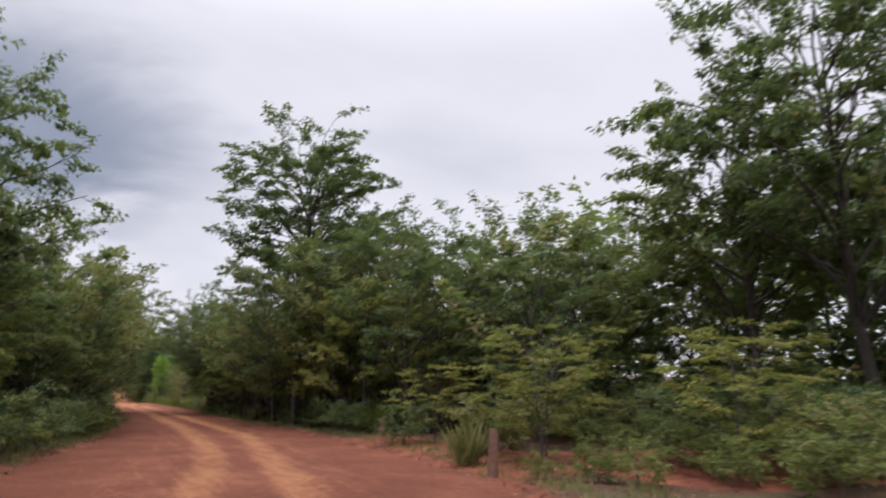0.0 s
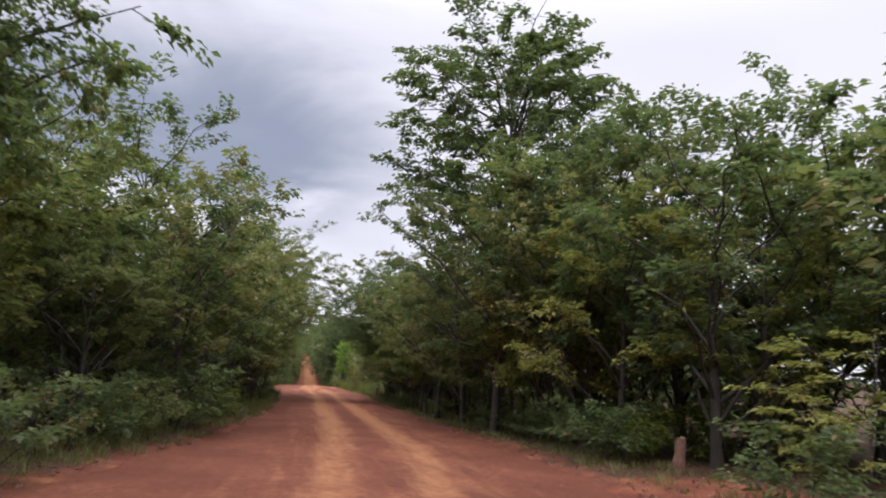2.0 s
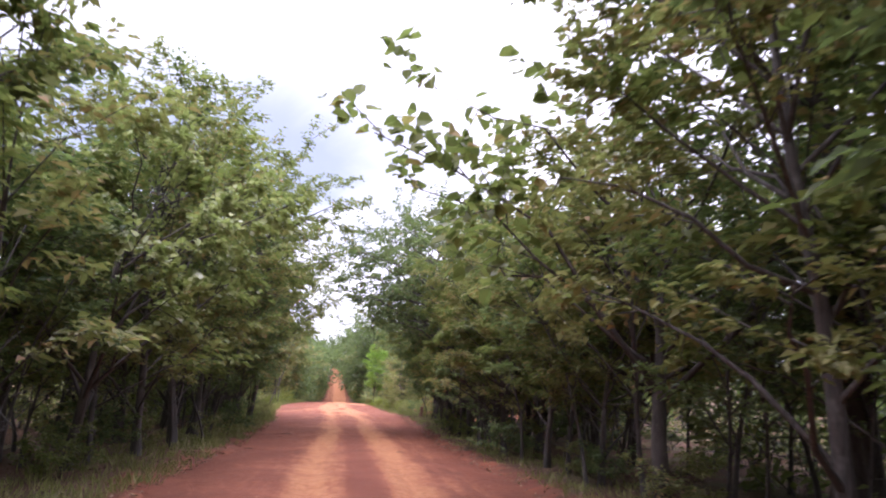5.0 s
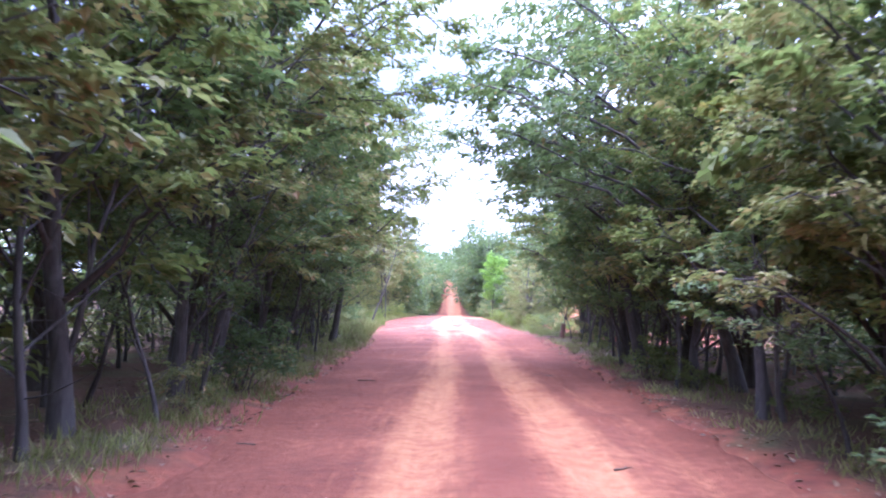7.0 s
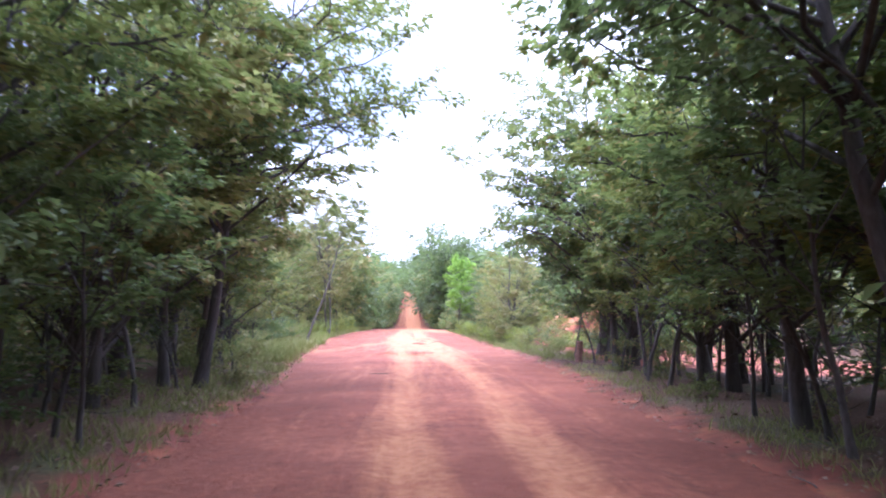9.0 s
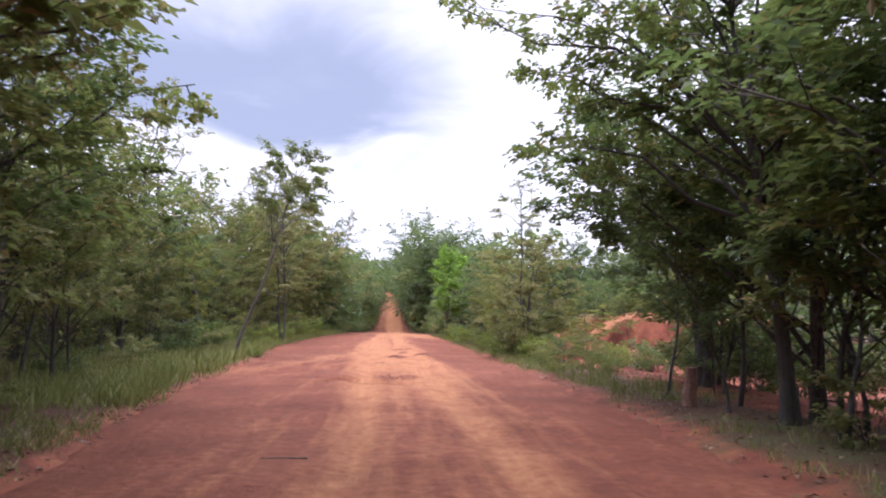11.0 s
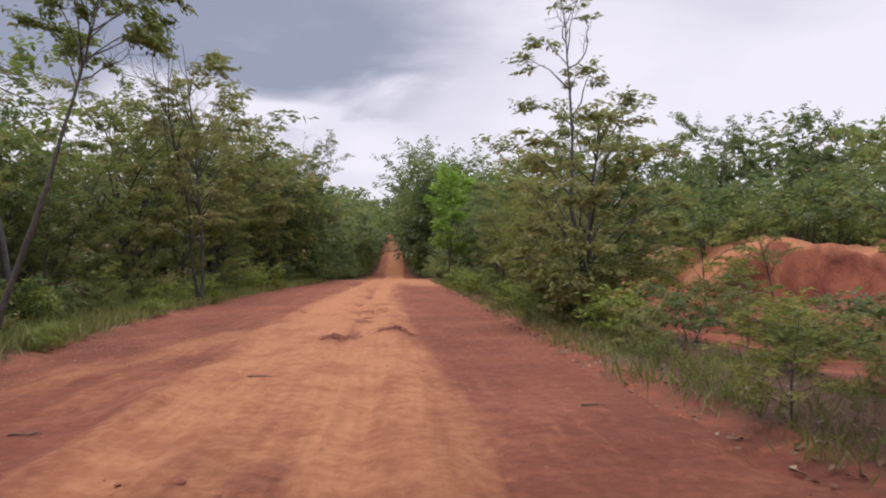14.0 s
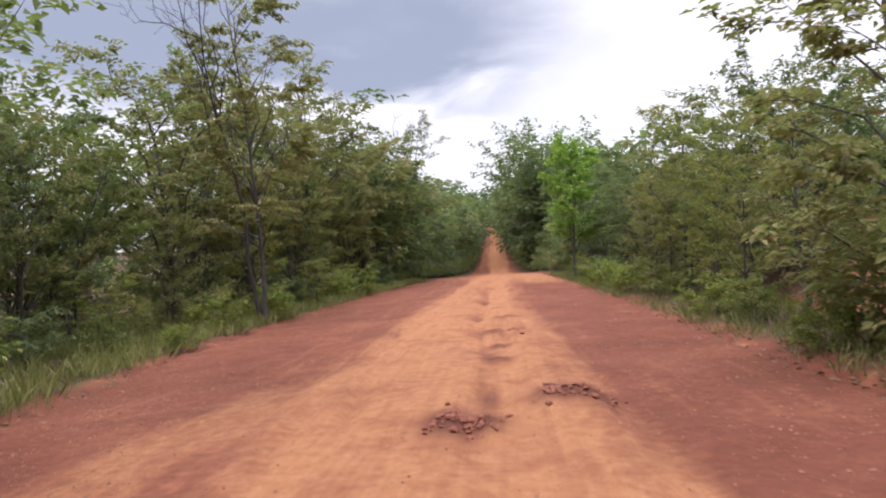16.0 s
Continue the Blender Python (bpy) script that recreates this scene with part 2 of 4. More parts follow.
LEAF_PALE = leaf_material("pale_backed_leaves", (0.100, 0.122, 0.040), (0.230, 0.255, 0.085), (0.40, 0.41, 0.17), (0.50, 0.50, 0.38), 0.04, 0.45)
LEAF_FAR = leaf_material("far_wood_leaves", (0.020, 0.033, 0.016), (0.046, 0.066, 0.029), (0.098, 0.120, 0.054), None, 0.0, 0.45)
LEAF_WARM = leaf_material("warm_olive_leaves", (0.098, 0.104, 0.021), (0.240, 0.234, 0.047), (0.400, 0.365, 0.098), (0.38, 0.24, 0.06), 0.08, 0.45)
GRASS = leaf_material("grass_blades", (0.115, 0.130, 0.034), (0.240, 0.245, 0.075), (0.400, 0.375, 0.145), (0.42, 0.36, 0.18), 0.12, 0.45)
STRAW = leaf_material("dry_grass_blades", (0.12, 0.12, 0.04), (0.24, 0.23, 0.08), (0.38, 0.34, 0.15), None)
BARK = bark_material("grey_brown_bark", (0.024, 0.019, 0.016), (0.080, 0.064, 0.052), (0.17, 0.165, 0.14))
BARK_PALE = bark_material("pale_grey_bark", (0.10, 0.09, 0.075), (0.26, 0.235, 0.20))
BARK_DARK = bark_material("dark_bark", (0.030, 0.026, 0.023), (0.100, 0.086, 0.076), (0.17, 0.165, 0.145))
MUD = plain_material("muddy_water", (0.20, 0.085, 0.032), (0.25, 0.115, 0.042), 2.0, 0.03)
SOIL = soil_material("laterite_road")
FLOOR = floor_material("forest_floor")
LITTER = leaf_material("fallen_leaves", (0.080, 0.045, 0.026), (0.170, 0.098, 0.054), (0.300, 0.190, 0.105), (0.36, 0.27, 0.16), 0.06, 0.05)
CLOD = plain_material("wet_clods", (0.105, 0.026, 0.012), (0.250, 0.078, 0.034), 9.0)
STONE = plain_material("laterite_gravel", (0.13, 0.045, 0.025), (0.36, 0.18, 0.10), 3.0)
POST = plain_material("weathered_post_wood", (0.09, 0.045, 0.032), (0.22, 0.115, 0.08), 12.0)
STICK = plain_material("dead_wood", (0.045, 0.028, 0.019), (0.125, 0.078, 0.052), 15.0)
PAPER = plain_material("white_scrap", (0.70, 0.70, 0.68), (0.82, 0.82, 0.80), 20.0)


# ---- plan of the ground ----
def smooth(t, a, b):
    u = np.clip((np.asarray(t, float) - a) / (b - a), 0, 1)
    return u * u * (3 - 2 * u)


EDGE_Y = (-60, -45, -36, -25, -15, -6, 5, 20, 40, 50, 62, 72, 85, 120, 150, 175, 250, 275, 300, 340)
EDGE_L = (-14.5, -10.6, -8.2, -6.3, -5.0, -3.5, -2.7, -2.45, -2.9, -4.0, -4.6, -5.4, -5.4, -3.8, -2.2, -1.7, -1.3, -2.6, -9.0, -30.0)
EDGE_R = (-5.0, -1.5, 0.6, 2.9, 4.0, 4.2, 3.7, 3.6, 4.4, 4.9, 4.7, 4.7, 4.6, 4.6, 3.5, 2.9, 2.5, 1.4, -3.6, -24.6)
HILL_Y = (-400, -60, 100, 122, 136, 150, 165, 200, 290, 330, 420, 900, 3000)
HILL_Z = (0, 0, 0, -0.12, -0.55, -0.8, -0.3, 2.8, 11.2, 12.5, 13.0, 14, 14)


def edges(y):
    return np.interp(y, EDGE_Y, EDGE_L), np.interp(y, EDGE_Y, EDGE_R)


def hill(y):
    s = 0
    for d in (-6, -3, 0, 3, 6):
        s = s + np.interp(np.asarray(y) + d, HILL_Y, HILL_Z)
    return s / 5


WAVE = {}


def waves(x, y, k, seed):
    """A cheap smooth unevenness, about -1 to 1."""
    if seed not in WAVE:
        r = np.random.RandomState(seed)
        WAVE[seed] = r.uniform((0, 0.6, 0), (math.tau, 1.7, math.tau), (5, 3)).tolist()
    out = 0
    for a, f, p in WAVE[seed]:
        f *= k
        out = out + np.sin((x * math.cos(a) + y * math.sin(a)) * f + p + 1.3 * np.sin((y * math.cos(a) - x * math.sin(a)) * f * 0.6 + p))
    return out / 3.2


def inside(x, y):
    """Metres from the nearer road edge, positive on the road."""
    l, r = edges(y)
    fray = 0.16 * waves(x, y, 3.4, 7) + 0.10 * waves(x, y, 7.5, 8)
    return np.minimum(x - l + 0.22 * waves(x * 0, y, 1.1, 5), r - x + 0.22 * waves(x * 0, y, 0.9, 6)) + fray


def dug(x, y):
    """Where the red soil lies bare beside the road: the pit, and a small one at the start."""
    w = 1.6 * waves(x, y, 0.55, 9)
    big = smooth(x + w * 0.4, 6.7, 7.9) * smooth(x + w, 22, 18) * smooth(y + w, 43, 47) * smooth(y + w, 77, 73)
    small = smooth(x + w * 0.3, 4.8, 5.8) * smooth(x + w * 0.5, 12, 10) * smooth(y + w * 0.4, -29, -26) * smooth(y + w * 0.4, -18.5, -20.5)
    small = np.maximum(small, 0.8 * smooth(x, 2.8, 3.6) * smooth(x + w * 0.4, 7.2, 5.8) * smooth(y, -26, -23) * smooth(y + w * 0.5, -9.5, -12))
    return np.maximum(big, small)


def bank(x, y):
    """Heaped and gullied soil in the pit."""
    edge = y + 0.9 * waves(x, y, 0.5, 12) + 0.5 * waves(x, y, 1.9, 16) + 0.22 * waves(x, y, 4.6, 18)
    rim = (0.22 * smooth(edge, 61, 66) + 0.78 * smooth(edge, 66.5, 67.2)) * smooth(y, 84, 75) * smooth(x, 8.0, 11.5) * smooth(x, 26, 19)
    gully = 0.5 * np.abs(waves(x, y, 1.3, 13)) + 0.16 * waves(x, y, 3.1, 15)
    low = -0.5 * smooth(x, 8.5, 11) * smooth(x, 28, 22) * smooth(y, 42, 47) * smooth(y, 66, 60)
    hump = 0.28 * smooth(np.hypot((x - 8.0) / 2.2, (y + 23.5) / 2.6), 1.0, 0.0)
    return rim * (1.9 - 0.3 * gully + 0.10 * waves(x, y, 0.9, 14) + 0.10 * waves(x, y, 4.2, 17)) - 0.25 * gully * smooth(edge, 58, 63) * smooth(x, 8.0, 10) * smooth(x, 26, 19) * smooth(y, 84, 75) + low + hump


# muddy water standing in the road: middle and half sizes
PUDDLES = ((-0.85, 52.55, 0.66, 0.30), (0.32, 52.15, 0.80, 0.27))


def road_z(x, y):
    l, r = edges(y)
    u = (x - l) / (r - l)
    crown = 0.07 * (1 - (2 * u - 1) ** 2)
    mid = (l + r) / 2
    cut = 0
    for off in (-0.55, 1.15, 2.3):
        c = mid + off + 0.18 * waves(x * 0, y, 0.25, int(10 + off * 4))
        cut = cut + np.exp(-(((x - c) / 0.22) ** 2))
    rough = 0.018 * waves(x, y, 2.6, 21) + 0.03 * waves(x, y, 0.8, 22) + 0.007 * waves(x, y, 8.0, 23) + 0.012 * smooth(y, 50, 60) * np.abs(waves(x, y, 4.2, 24)) * np.exp(-(((x - mid - 0.4) / 1.9) ** 4))
    s = smooth(y, 48, 54) * smooth(y, 82, 74)
    ruts = 0
    for off, w in ((-0.75, 0.13), (-0.35, 0.10), (0.95, 0.12), (1.5, 0.10)):
        c = mid + off + 0.16 * waves(x * 0, y, 0.45, int(40 + off * 8))
        q = (x - c) / w
        ruts = ruts + (q * q - 1) * np.exp(-q * q * 0.8)
    heap = 0.10 * smooth(np.abs(x - mid - 0.5) + 0.35 * waves(x, y, 0.9, 61), 2.1, 1.5) * (0.6 + 0.5 * waves(x, y, 1.1, 62))
    z = hill(y) + crown - 0.045 * cut + rough + s * (0.05 * ruts * (0.65 + 0.5 * waves(x * 0, y, 0.7, 63)) + heap + 0.012 * waves(x, y, 5.5, 64))
    t = mid + 1.05 + 0.12 * waves(x * 0, y, 0.6, 72)
    z = z - 0.06 * smooth(y, 60, 63) * smooth(y, 100, 90) * np.exp(-(((x - t) / 0.2) ** 2)) * (0.5 + 0.5 * waves(x * 0, y, 1.6, 73))
    for px, py, w in ((0.78, 63.2, 0.24), (1.85, 64.2, 0.30), (1.3, 70.5, 0.3), (1.0, 67.2, 0.26)):
        q = ((x - px) / w) ** 2 + ((y - py) / w / 1.5) ** 2
        z = z + 0.05 * np.exp(-q) - 0.045 * np.exp(-(((x - px - 0.1) / w / 1.2) ** 2) - ((y - py - 0.55) / w / 1.6) ** 2)
    for px, py, rx, ry in PUDDLES:
        d = np.hypot((x - px) / rx, (y - py) / ry) + 0.18 * waves(x, y, 3.5, 65)
        k = smooth(d, 1.9, 0.9)
        z = z * (1 - k) + (hill(y) + 0.055 - 0.07 * smooth(d, 1.25, 0.7)) * k
    return z


def ground_z(x, y):
    d = inside(x, y)
    verge = 0.10 * smooth(d, 0.25, -0.7) - 0.22 * smooth(d, 0.0, 0.6)
    far = smooth(np.abs(x), 3, 14)
    return hill(y) + verge + 0.16 * far * waves(x, y, 0.45, 31) + 0.03 * waves(x, y, 2.2, 32) + bank(x, y)


def place_z(x, y):
    return float(ground_z(np.float64(x), np.float64(y)))


# ---- mesh helpers ----
def mesh_of(name, verts, faces, material, smooth_faces=False):
    me = bpy.data.meshes.new(name)
    me.from_pydata(verts if isinstance(verts, list) else verts.tolist(), [], faces if isinstance(faces, list) else faces.tolist())
    me.materials.append(material)
    if smooth_faces:
        me.shade_smooth()
    return me


def part(name, me, parent, label=""):
    ob = new(name, me)
    ob.parent = parent
    return tagged(ob, label)


def attribute(me, name, values):
    a = me.attributes.new(name, "FLOAT", "POINT")
    a.data.foreach_set("value", np.ascontiguousarray(values, np.float32))


def sheet(name, xs, ys, height, material):
    X, Y = np.meshgrid(xs, ys)
    Z = height(X, Y)
    v = np.stack([X, Y, Z], -1).reshape(-1, 3)
    n, k = len(xs), len(ys)
    i = (np.arange(k - 1)[:, None] * n + np.arange(n - 1)).ravel()
    f = np.stack([i, i + 1, i + n + 1, i + n], -1)
    return mesh_of(name, v, f, material, True), X.ravel(), Y.ravel()


class Shape:
    """Vertices and faces of one mesh in the making."""

    def __init__(self):
        self.v, self.f, self.n = [], [], 0

    def add(self, v, f):
        v, f = np.asarray(v, float), np.asarray(f, int)
        self.v.append(v)
        self.f.extend((f + self.n).tolist())
        self.n += len(v)

    def tube(self, pts, radii, sides=5, cap=True):
        pts, radii = np.asarray(pts, float), np.asarray(radii, float)
        t = np.gradient(pts, axis=0)
        t /= np.linalg.norm(t, axis=1, keepdims=True) + 1e-9
        ref = np.array([0.31, 0.95, 0.05]) if abs(t[0, 2]) > 0.6 else np.array([0, 0, 1.0])
        a = np.cross(t, ref)
        a /= np.linalg.norm(a, axis=1, keepdims=True) + 1e-9
        b = np.cross(t, a)
        ang = np.arange(sides) * math.tau / sides
        ring = np.cos(ang)[None, :, None] * a[:, None] + np.sin(ang)[None, :, None] * b[:, None]
        v = (pts[:, None] + ring * radii[:, None, None]).reshape(-1, 3)
        i = (np.arange(len(pts) - 1)[:, None] * sides + np.arange(sides)).ravel()
        j = (np.arange(len(pts) - 1)[:, None] * sides + (np.arange(sides) + 1) % sides).ravel()
        self.add(v, np.stack([i, j, j + sides, i + sides], -1))
        if cap:
            self.f.append(list(range(self.n - sides, self.n)))

    def leaves(self, p, axis, up, length, width, round_leaf=False):
        """Folded leaves from stalk points p along axis, facing up."""
        p, axis, up = (np.asarray(q, float) for q in (p, axis, up))
        axis = axis / (np.linalg.norm(axis, axis=1, keepdims=True) + 1e-9)
        side = np.cross(axis, up)
        side /= np.linalg.norm(side, axis=1, keepdims=True) + 1e-9
        up = np.cross(side, axis)
        L, W = np.asarray(length)[:, None], np.asarray(width)[:, None]
        n = len(p)
        k = np.arange(n)[:, None]
        if round_leaf:
            tip = p + axis * L - up * L * 0.16
            v = [p, p + axis * L * 0.28 + side * W * 0.5 + up * W * 0.16, p + axis * L * 0.72 + side * W * 0.42 + up * W * 0.06, tip,
                 p + axis * L * 0.72 - side * W * 0.42 + up * W * 0.06, p + axis * L * 0.28 - side * W * 0.5 + up * W * 0.16]
            self.v.append(np.stack(v, 1).reshape(-1, 3))
            f = np.concatenate([k * 6 + [0, 1, 2, 3], k * 6 + [0, 3, 4, 5]])
            self.f.extend((f + self.n).tolist())
            self.n += 6 * n
        else:
            v = [p, p + axis * L * 0.45 + side * W * 0.5 + up * W * 0.2, p + axis * L - up * L * 0.12, p + axis * L * 0.45 - side * W * 0.5 + up * W * 0.2]
            self.v.append(np.stack(v, 1).reshape(-1, 3))
            f = np.concatenate([k * 4 + [0, 1, 2], k * 4 + [0, 2, 3]])
            self.f.extend((f + self.n).tolist())
            self.n += 4 * n

    def mesh(self, name, material, smooth_faces=False):
        return mesh_of(name, np.concatenate(self.v), self.f, material, smooth_faces)


def unit(v):
    return v / (np.linalg.norm(v) + 1e-9)


def bend(rng, start, way, length, steps, rise, wander):
    """A crooked line that leaves start along way and bends up (rise > 0) or sags."""
    pts, d = [np.array(start, float)], unit(np.array(way, float))
    for _ in range(steps):
        d = unit(d + np.array([0, 0, rise / steps]) + rng.normal(0, wander, 3))
        pts.append(pts[-1] + d * length / steps)
    return np.array(pts)


def along(pts, s):
    q = np.clip(s, 0, 1) * (len(pts) - 1)
    i = min(int(q), len(pts) - 2)
    return pts[i] + (pts[i + 1] - pts[i]) * (q - i), unit(pts[i + 1] - pts[i])


def bare_limb(rng, wood, start, way, length, thick, depth=0):
    """A leafless crooked limb that forks into twigs."""
    n = 6 if depth == 0 else 4
    p = bend(rng, start, way, length, n, 0.5, 0.30)
    wood.tube(p, np.linspace(thick, max(0.004, thick * 0.3), n + 1), 4 if depth == 0 else 3, False)
    if depth < 2:
        for _ in range(4 if depth == 0 else 3):
            s = rng.uniform(0.3, 0.95)
            q, d = along(p, s)
            bare_limb(rng, wood, q, d + rng.normal(0, 0.55, 3), length * rng.uniform(0.28, 0.5), max(0.004, thick * (1 - 0.7 * s) * 0.6), depth + 1)


def grow(seed, height, girth, base, reach, limbs=16, subs=6, sprays=6, per=9, leaf=0.16, slim=0.5, sag=0.15, stems=1, lean=0.0, lead=0.7, blunt=0.35, steep=0.6, inner=0.42, clump=0.31, layered=0.0, round_leaf=False, bare=0.0, twigs=True, sides=7, spurs=0, crook=0.05):
    """The wood and the leaves of one tree, base at the origin. base: where the crown begins; reach: its radius;
    lead: how far up the trunk runs; blunt: how broad the top is; steep: how steeply limbs rise; inner: where along them leaves begin; bare: part of the limbs without leaves."""
    rng = np.random.RandomState(seed)
    wood, crown = Shape(), Shape()
    P, A, U, LL = [], [], [], []
    for stem in range(stems):
        tilt = np.array([rng.normal(0, lean), rng.normal(0, lean), 1.0])
        foot = np.array([rng.normal(0, 0.12), rng.normal(0, 0.12), -0.15]) * (stems > 1) + np.array([0, 0, -0.15 * (stems == 1)])
        h = height * (1 if stem == 0 else rng.uniform(0.6, 0.95))
        trunk = bend(rng, foot, tilt, h * lead, 9, 0.1, crook)
        g = girth * (1 if stem == 0 else rng.uniform(0.6, 0.9))
        rad = g * (1 - (0.55 + 0.35 * lead) * np.linspace(0, 1, 10) ** 0.9)
        rad[0] *= 1.35
        wood.tube(trunk, rad, sides)
        spin = rng.uniform(0, math.tau)
        mid, half = (base + h) / 2, (h - base) / 2
        for _ in range(spurs):
            q, d = along(trunk, rng.uniform(0.12, min(0.9, (base + 0.6) / (h * lead))))
            a = rng.uniform(0, math.tau)
            wood.tube(bend(rng, q, (math.cos(a), math.sin(a), rng.uniform(-0.3, 0.8)), rng.uniform(0.4, 1.3), 3, 0.2, 0.25), [0.011, 0.009, 0.006, 0.003], 3, False)
        heart = along(trunk, min(1, mid / (h * lead)))[0] * np.array([1, 1, 0]) + np.array([0, 0, mid])
        for i in range(limbs // stems):
            u = (i + rng.uniform(0, 1)) / (limbs // stems)
            up = -0.8 + 1.75 * u
            spin += 2.4 + rng.normal(0, 0.3)
            flat = math.sqrt(max(0.02, 1 - up * up)) if up < 0 else math.sqrt(max(0.02, 1 - up * up)) * (1 - blunt) + blunt * (1 - up ** 4)
            k = rng.uniform(0.72, 1.1)
            goal = heart + k * np.array([math.cos(spin) * flat * reach, math.sin(spin) * flat * reach, up * half])
            wide = math.hypot(goal[0] - heart[0], goal[1] - heart[1])
            s = float(np.clip((goal[2] - steep * wide - rng.uniform(0, 0.3) * half) / (h * lead), 0.55 * base / (h * lead), 0.97))
            o, td = along(trunk, s)
            knee = o * 0.45 + goal * 0.55 + np.array([0, 0, 0.18 * wide]) + rng.normal(0, 0.06, 3) * reach
            q = np.linspace(0, 1, 5)[:, None]
            limb = o * (1 - q) ** 2 + 2 * knee * q * (1 - q) + goal * q ** 2 + np.concatenate([[[0, 0, 0]], rng.normal(0, 0.03, (4, 3)) * reach])
            size = float(np.linalg.norm(goal - o)) * 0.75 + 0.25 * reach
            lr = g * 0.42 * (1 - 0.5 * s) * (0.5 + 0.5 * min(1.2, size / reach))
            leafless = rng.rand() < bare
            if not leafless:
                wood.tube(limb if twigs else limb[::2], np.linspace(lr, max(0.006, lr * 0.2), 5 if twigs else 3), 4 if twigs else 3, False)
            if leafless:
                bare_limb(rng, wood, o, goal - o, size, lr)
                continue
            for j in range(subs):
                v = inner + (1 - inner) * (j + rng.uniform(0, 1)) / subs
                q, d = along(limb, v)
                turn = rng.choice([-1, 1]) * rng.uniform(0.5, 1.3)
                d2 = np.array([d[0] * math.cos(turn) - d[1] * math.sin(turn), d[0] * math.sin(turn) + d[1] * math.cos(turn), d[2] * (1 - layered) + rng.normal(0.05, 0.3 * (1 - layered))])
                sl = reach * clump * (1.25 - 0.5 * v) * rng.uniform(0.6, 1.3) + 0.1
                sub = bend(rng, q, d2, sl, 2, -sag, 0.15)
                if twigs:
                    wood.tube(sub[::2], [max(0.005, lr * 0.3), 0.004], 3, False)
                for k in range(sprays):
                    c, e = along(sub, 0.15 + 0.85 * (k + rng.uniform(0, 1)) / sprays)
                    c = c + rng.normal(0, leaf * 0.5, 3) * np.array([1, 1, 0.7 - 0.5 * layered])
                    a = rng.normal(0, 0.75, (per, 3)) + e
                    a[:, 2] = a[:, 2] * (0.5 - 0.4 * layered) - sag * 1.2
                    step = rng.uniform(0, leaf * 1.3, (per, 1)) * unit(e) + rng.normal(0, leaf * 0.5, (per, 3))
                    step[:, 2] *= 1 - 0.7 * layered
                    P.append(c + step)
                    A.append(a)
                    up = rng.normal(0, 0.42 - 0.2 * layered, (per, 3))
                    up[:, 2] += 1
                    U.append(up)
                    LL.append(leaf * rng.uniform(0.6, 1.35, per))
    if P:
        LL = np.concatenate(LL)
        crown.leaves(np.concatenate(P), np.concatenate(A), np.concatenate(U), LL, LL * slim, round_leaf)
    return wood, crown


def arrays(shape):
    """Vertices and triangles of a shape, to be set out many times in one mesh."""
    tri = []
    for f in shape.f:
        for i in range(1, len(f) - 1):
            tri.append((f[0], f[i], f[i + 1]))
    return np.concatenate(shape.v), np.array(tri, int)


class Kind:
    """A kind of plant: a few grown specimens, set out as copies that share their meshes."""

    def __init__(self, name, label, category, group, bark, leafs, seeds, **how):
        self.tags, self.bark, self.leafs, self.seeds, self.how = (name, label, category, group), bark, leafs, seeds, how
        self.made = {}
        self.data = [] if name else [tuple(arrays(s) for s in grow(seed, **how)) for seed in seeds]

    def specimen(self, which):
        name, label, category, group = self.tags
        wood, crown = grow(self.seeds[which], **self.how)
        root = tagged(new(name), label, category, group)
        part("trunk", wood.mesh("trunk", self.bark, True), root)
        if crown.n:
            part("crown", crown.mesh("crown", self.leafs[which % len(self.leafs)]), root)
        return root

    def put(self, x, y, size=1.0, spin=0.0, which=0, label="", tall=1.0, tip=(0.0, 0.0), lean=(0.0, 0.0)):
        which %= len(self.seeds)
        turn = Vector((0, 0, 1)).rotation_difference(Vector((*lean, 1))) @ Euler((tip[0], tip[1], spin)).to_quaternion()
        m = Matrix.LocRotScale((x, y, place_z(x, y)), turn, (size, size, size * tall))
        if which in self.made:
            ob = copy_thing(self.made[which], m)
            tagged(ob, self.tags[1])
        else:
            ob = self.made[which] = self.specimen(which)
            ob.matrix_basis = m
        if label:
            tagged(ob, label)
        return ob


def grove(label, spots):
    """Many trees that nobody would count, in one mesh. spots: kind, x, y, size, spin, which."""
    V, F, M, mats, n = [], [], [], [], 0
    for kind, x, y, size, spin, which in spots:
        (wv, wf), (cv, cf) = kind.data[which % len(kind.data)]
        leafs = kind.leafs[which % len(kind.leafs)]
        c, s = math.cos(spin) * size, math.sin(spin) * size
        turn = np.array([[c, s, 0], [-s, c, 0], [0, 0, size * (0.9 + 0.2 * ((which * 7) % 10) / 10)]])
        at = np.array([x, y, place_z(x, y) - 0.05])
        for v, f, mat in ((wv, wf, kind.bark), (cv, cf, leafs)):
            if mat not in mats:
                mats.append(mat)
            V.append(v @ turn + at)
            F.append(f + n)
            M.append(np.full(len(f), mats.index(mat)))
            n += len(v)
    V, F, M = np.concatenate(V), np.concatenate(F), np.concatenate(M)
    me = bpy.data.meshes.new("woodland")
    me.vertices.add(len(V))
    me.vertices.foreach_set("co", V.ravel().astype(np.float32))
    me.loops.add(F.size)
    me.loops.foreach_set("vertex_index", F.ravel().astype(np.int32))
    me.polygons.add(len(F))
    me.polygons.foreach_set("loop_start", np.arange(0, F.size, 3, dtype=np.int32))
    for m in mats:
        me.materials.append(m)
    me.polygons.foreach_set("material_index", M.astype(np.int32))
    me.update(calc_edges=True)
    return tagged(new("woodland", me), label, "woodland", kind="stuff")


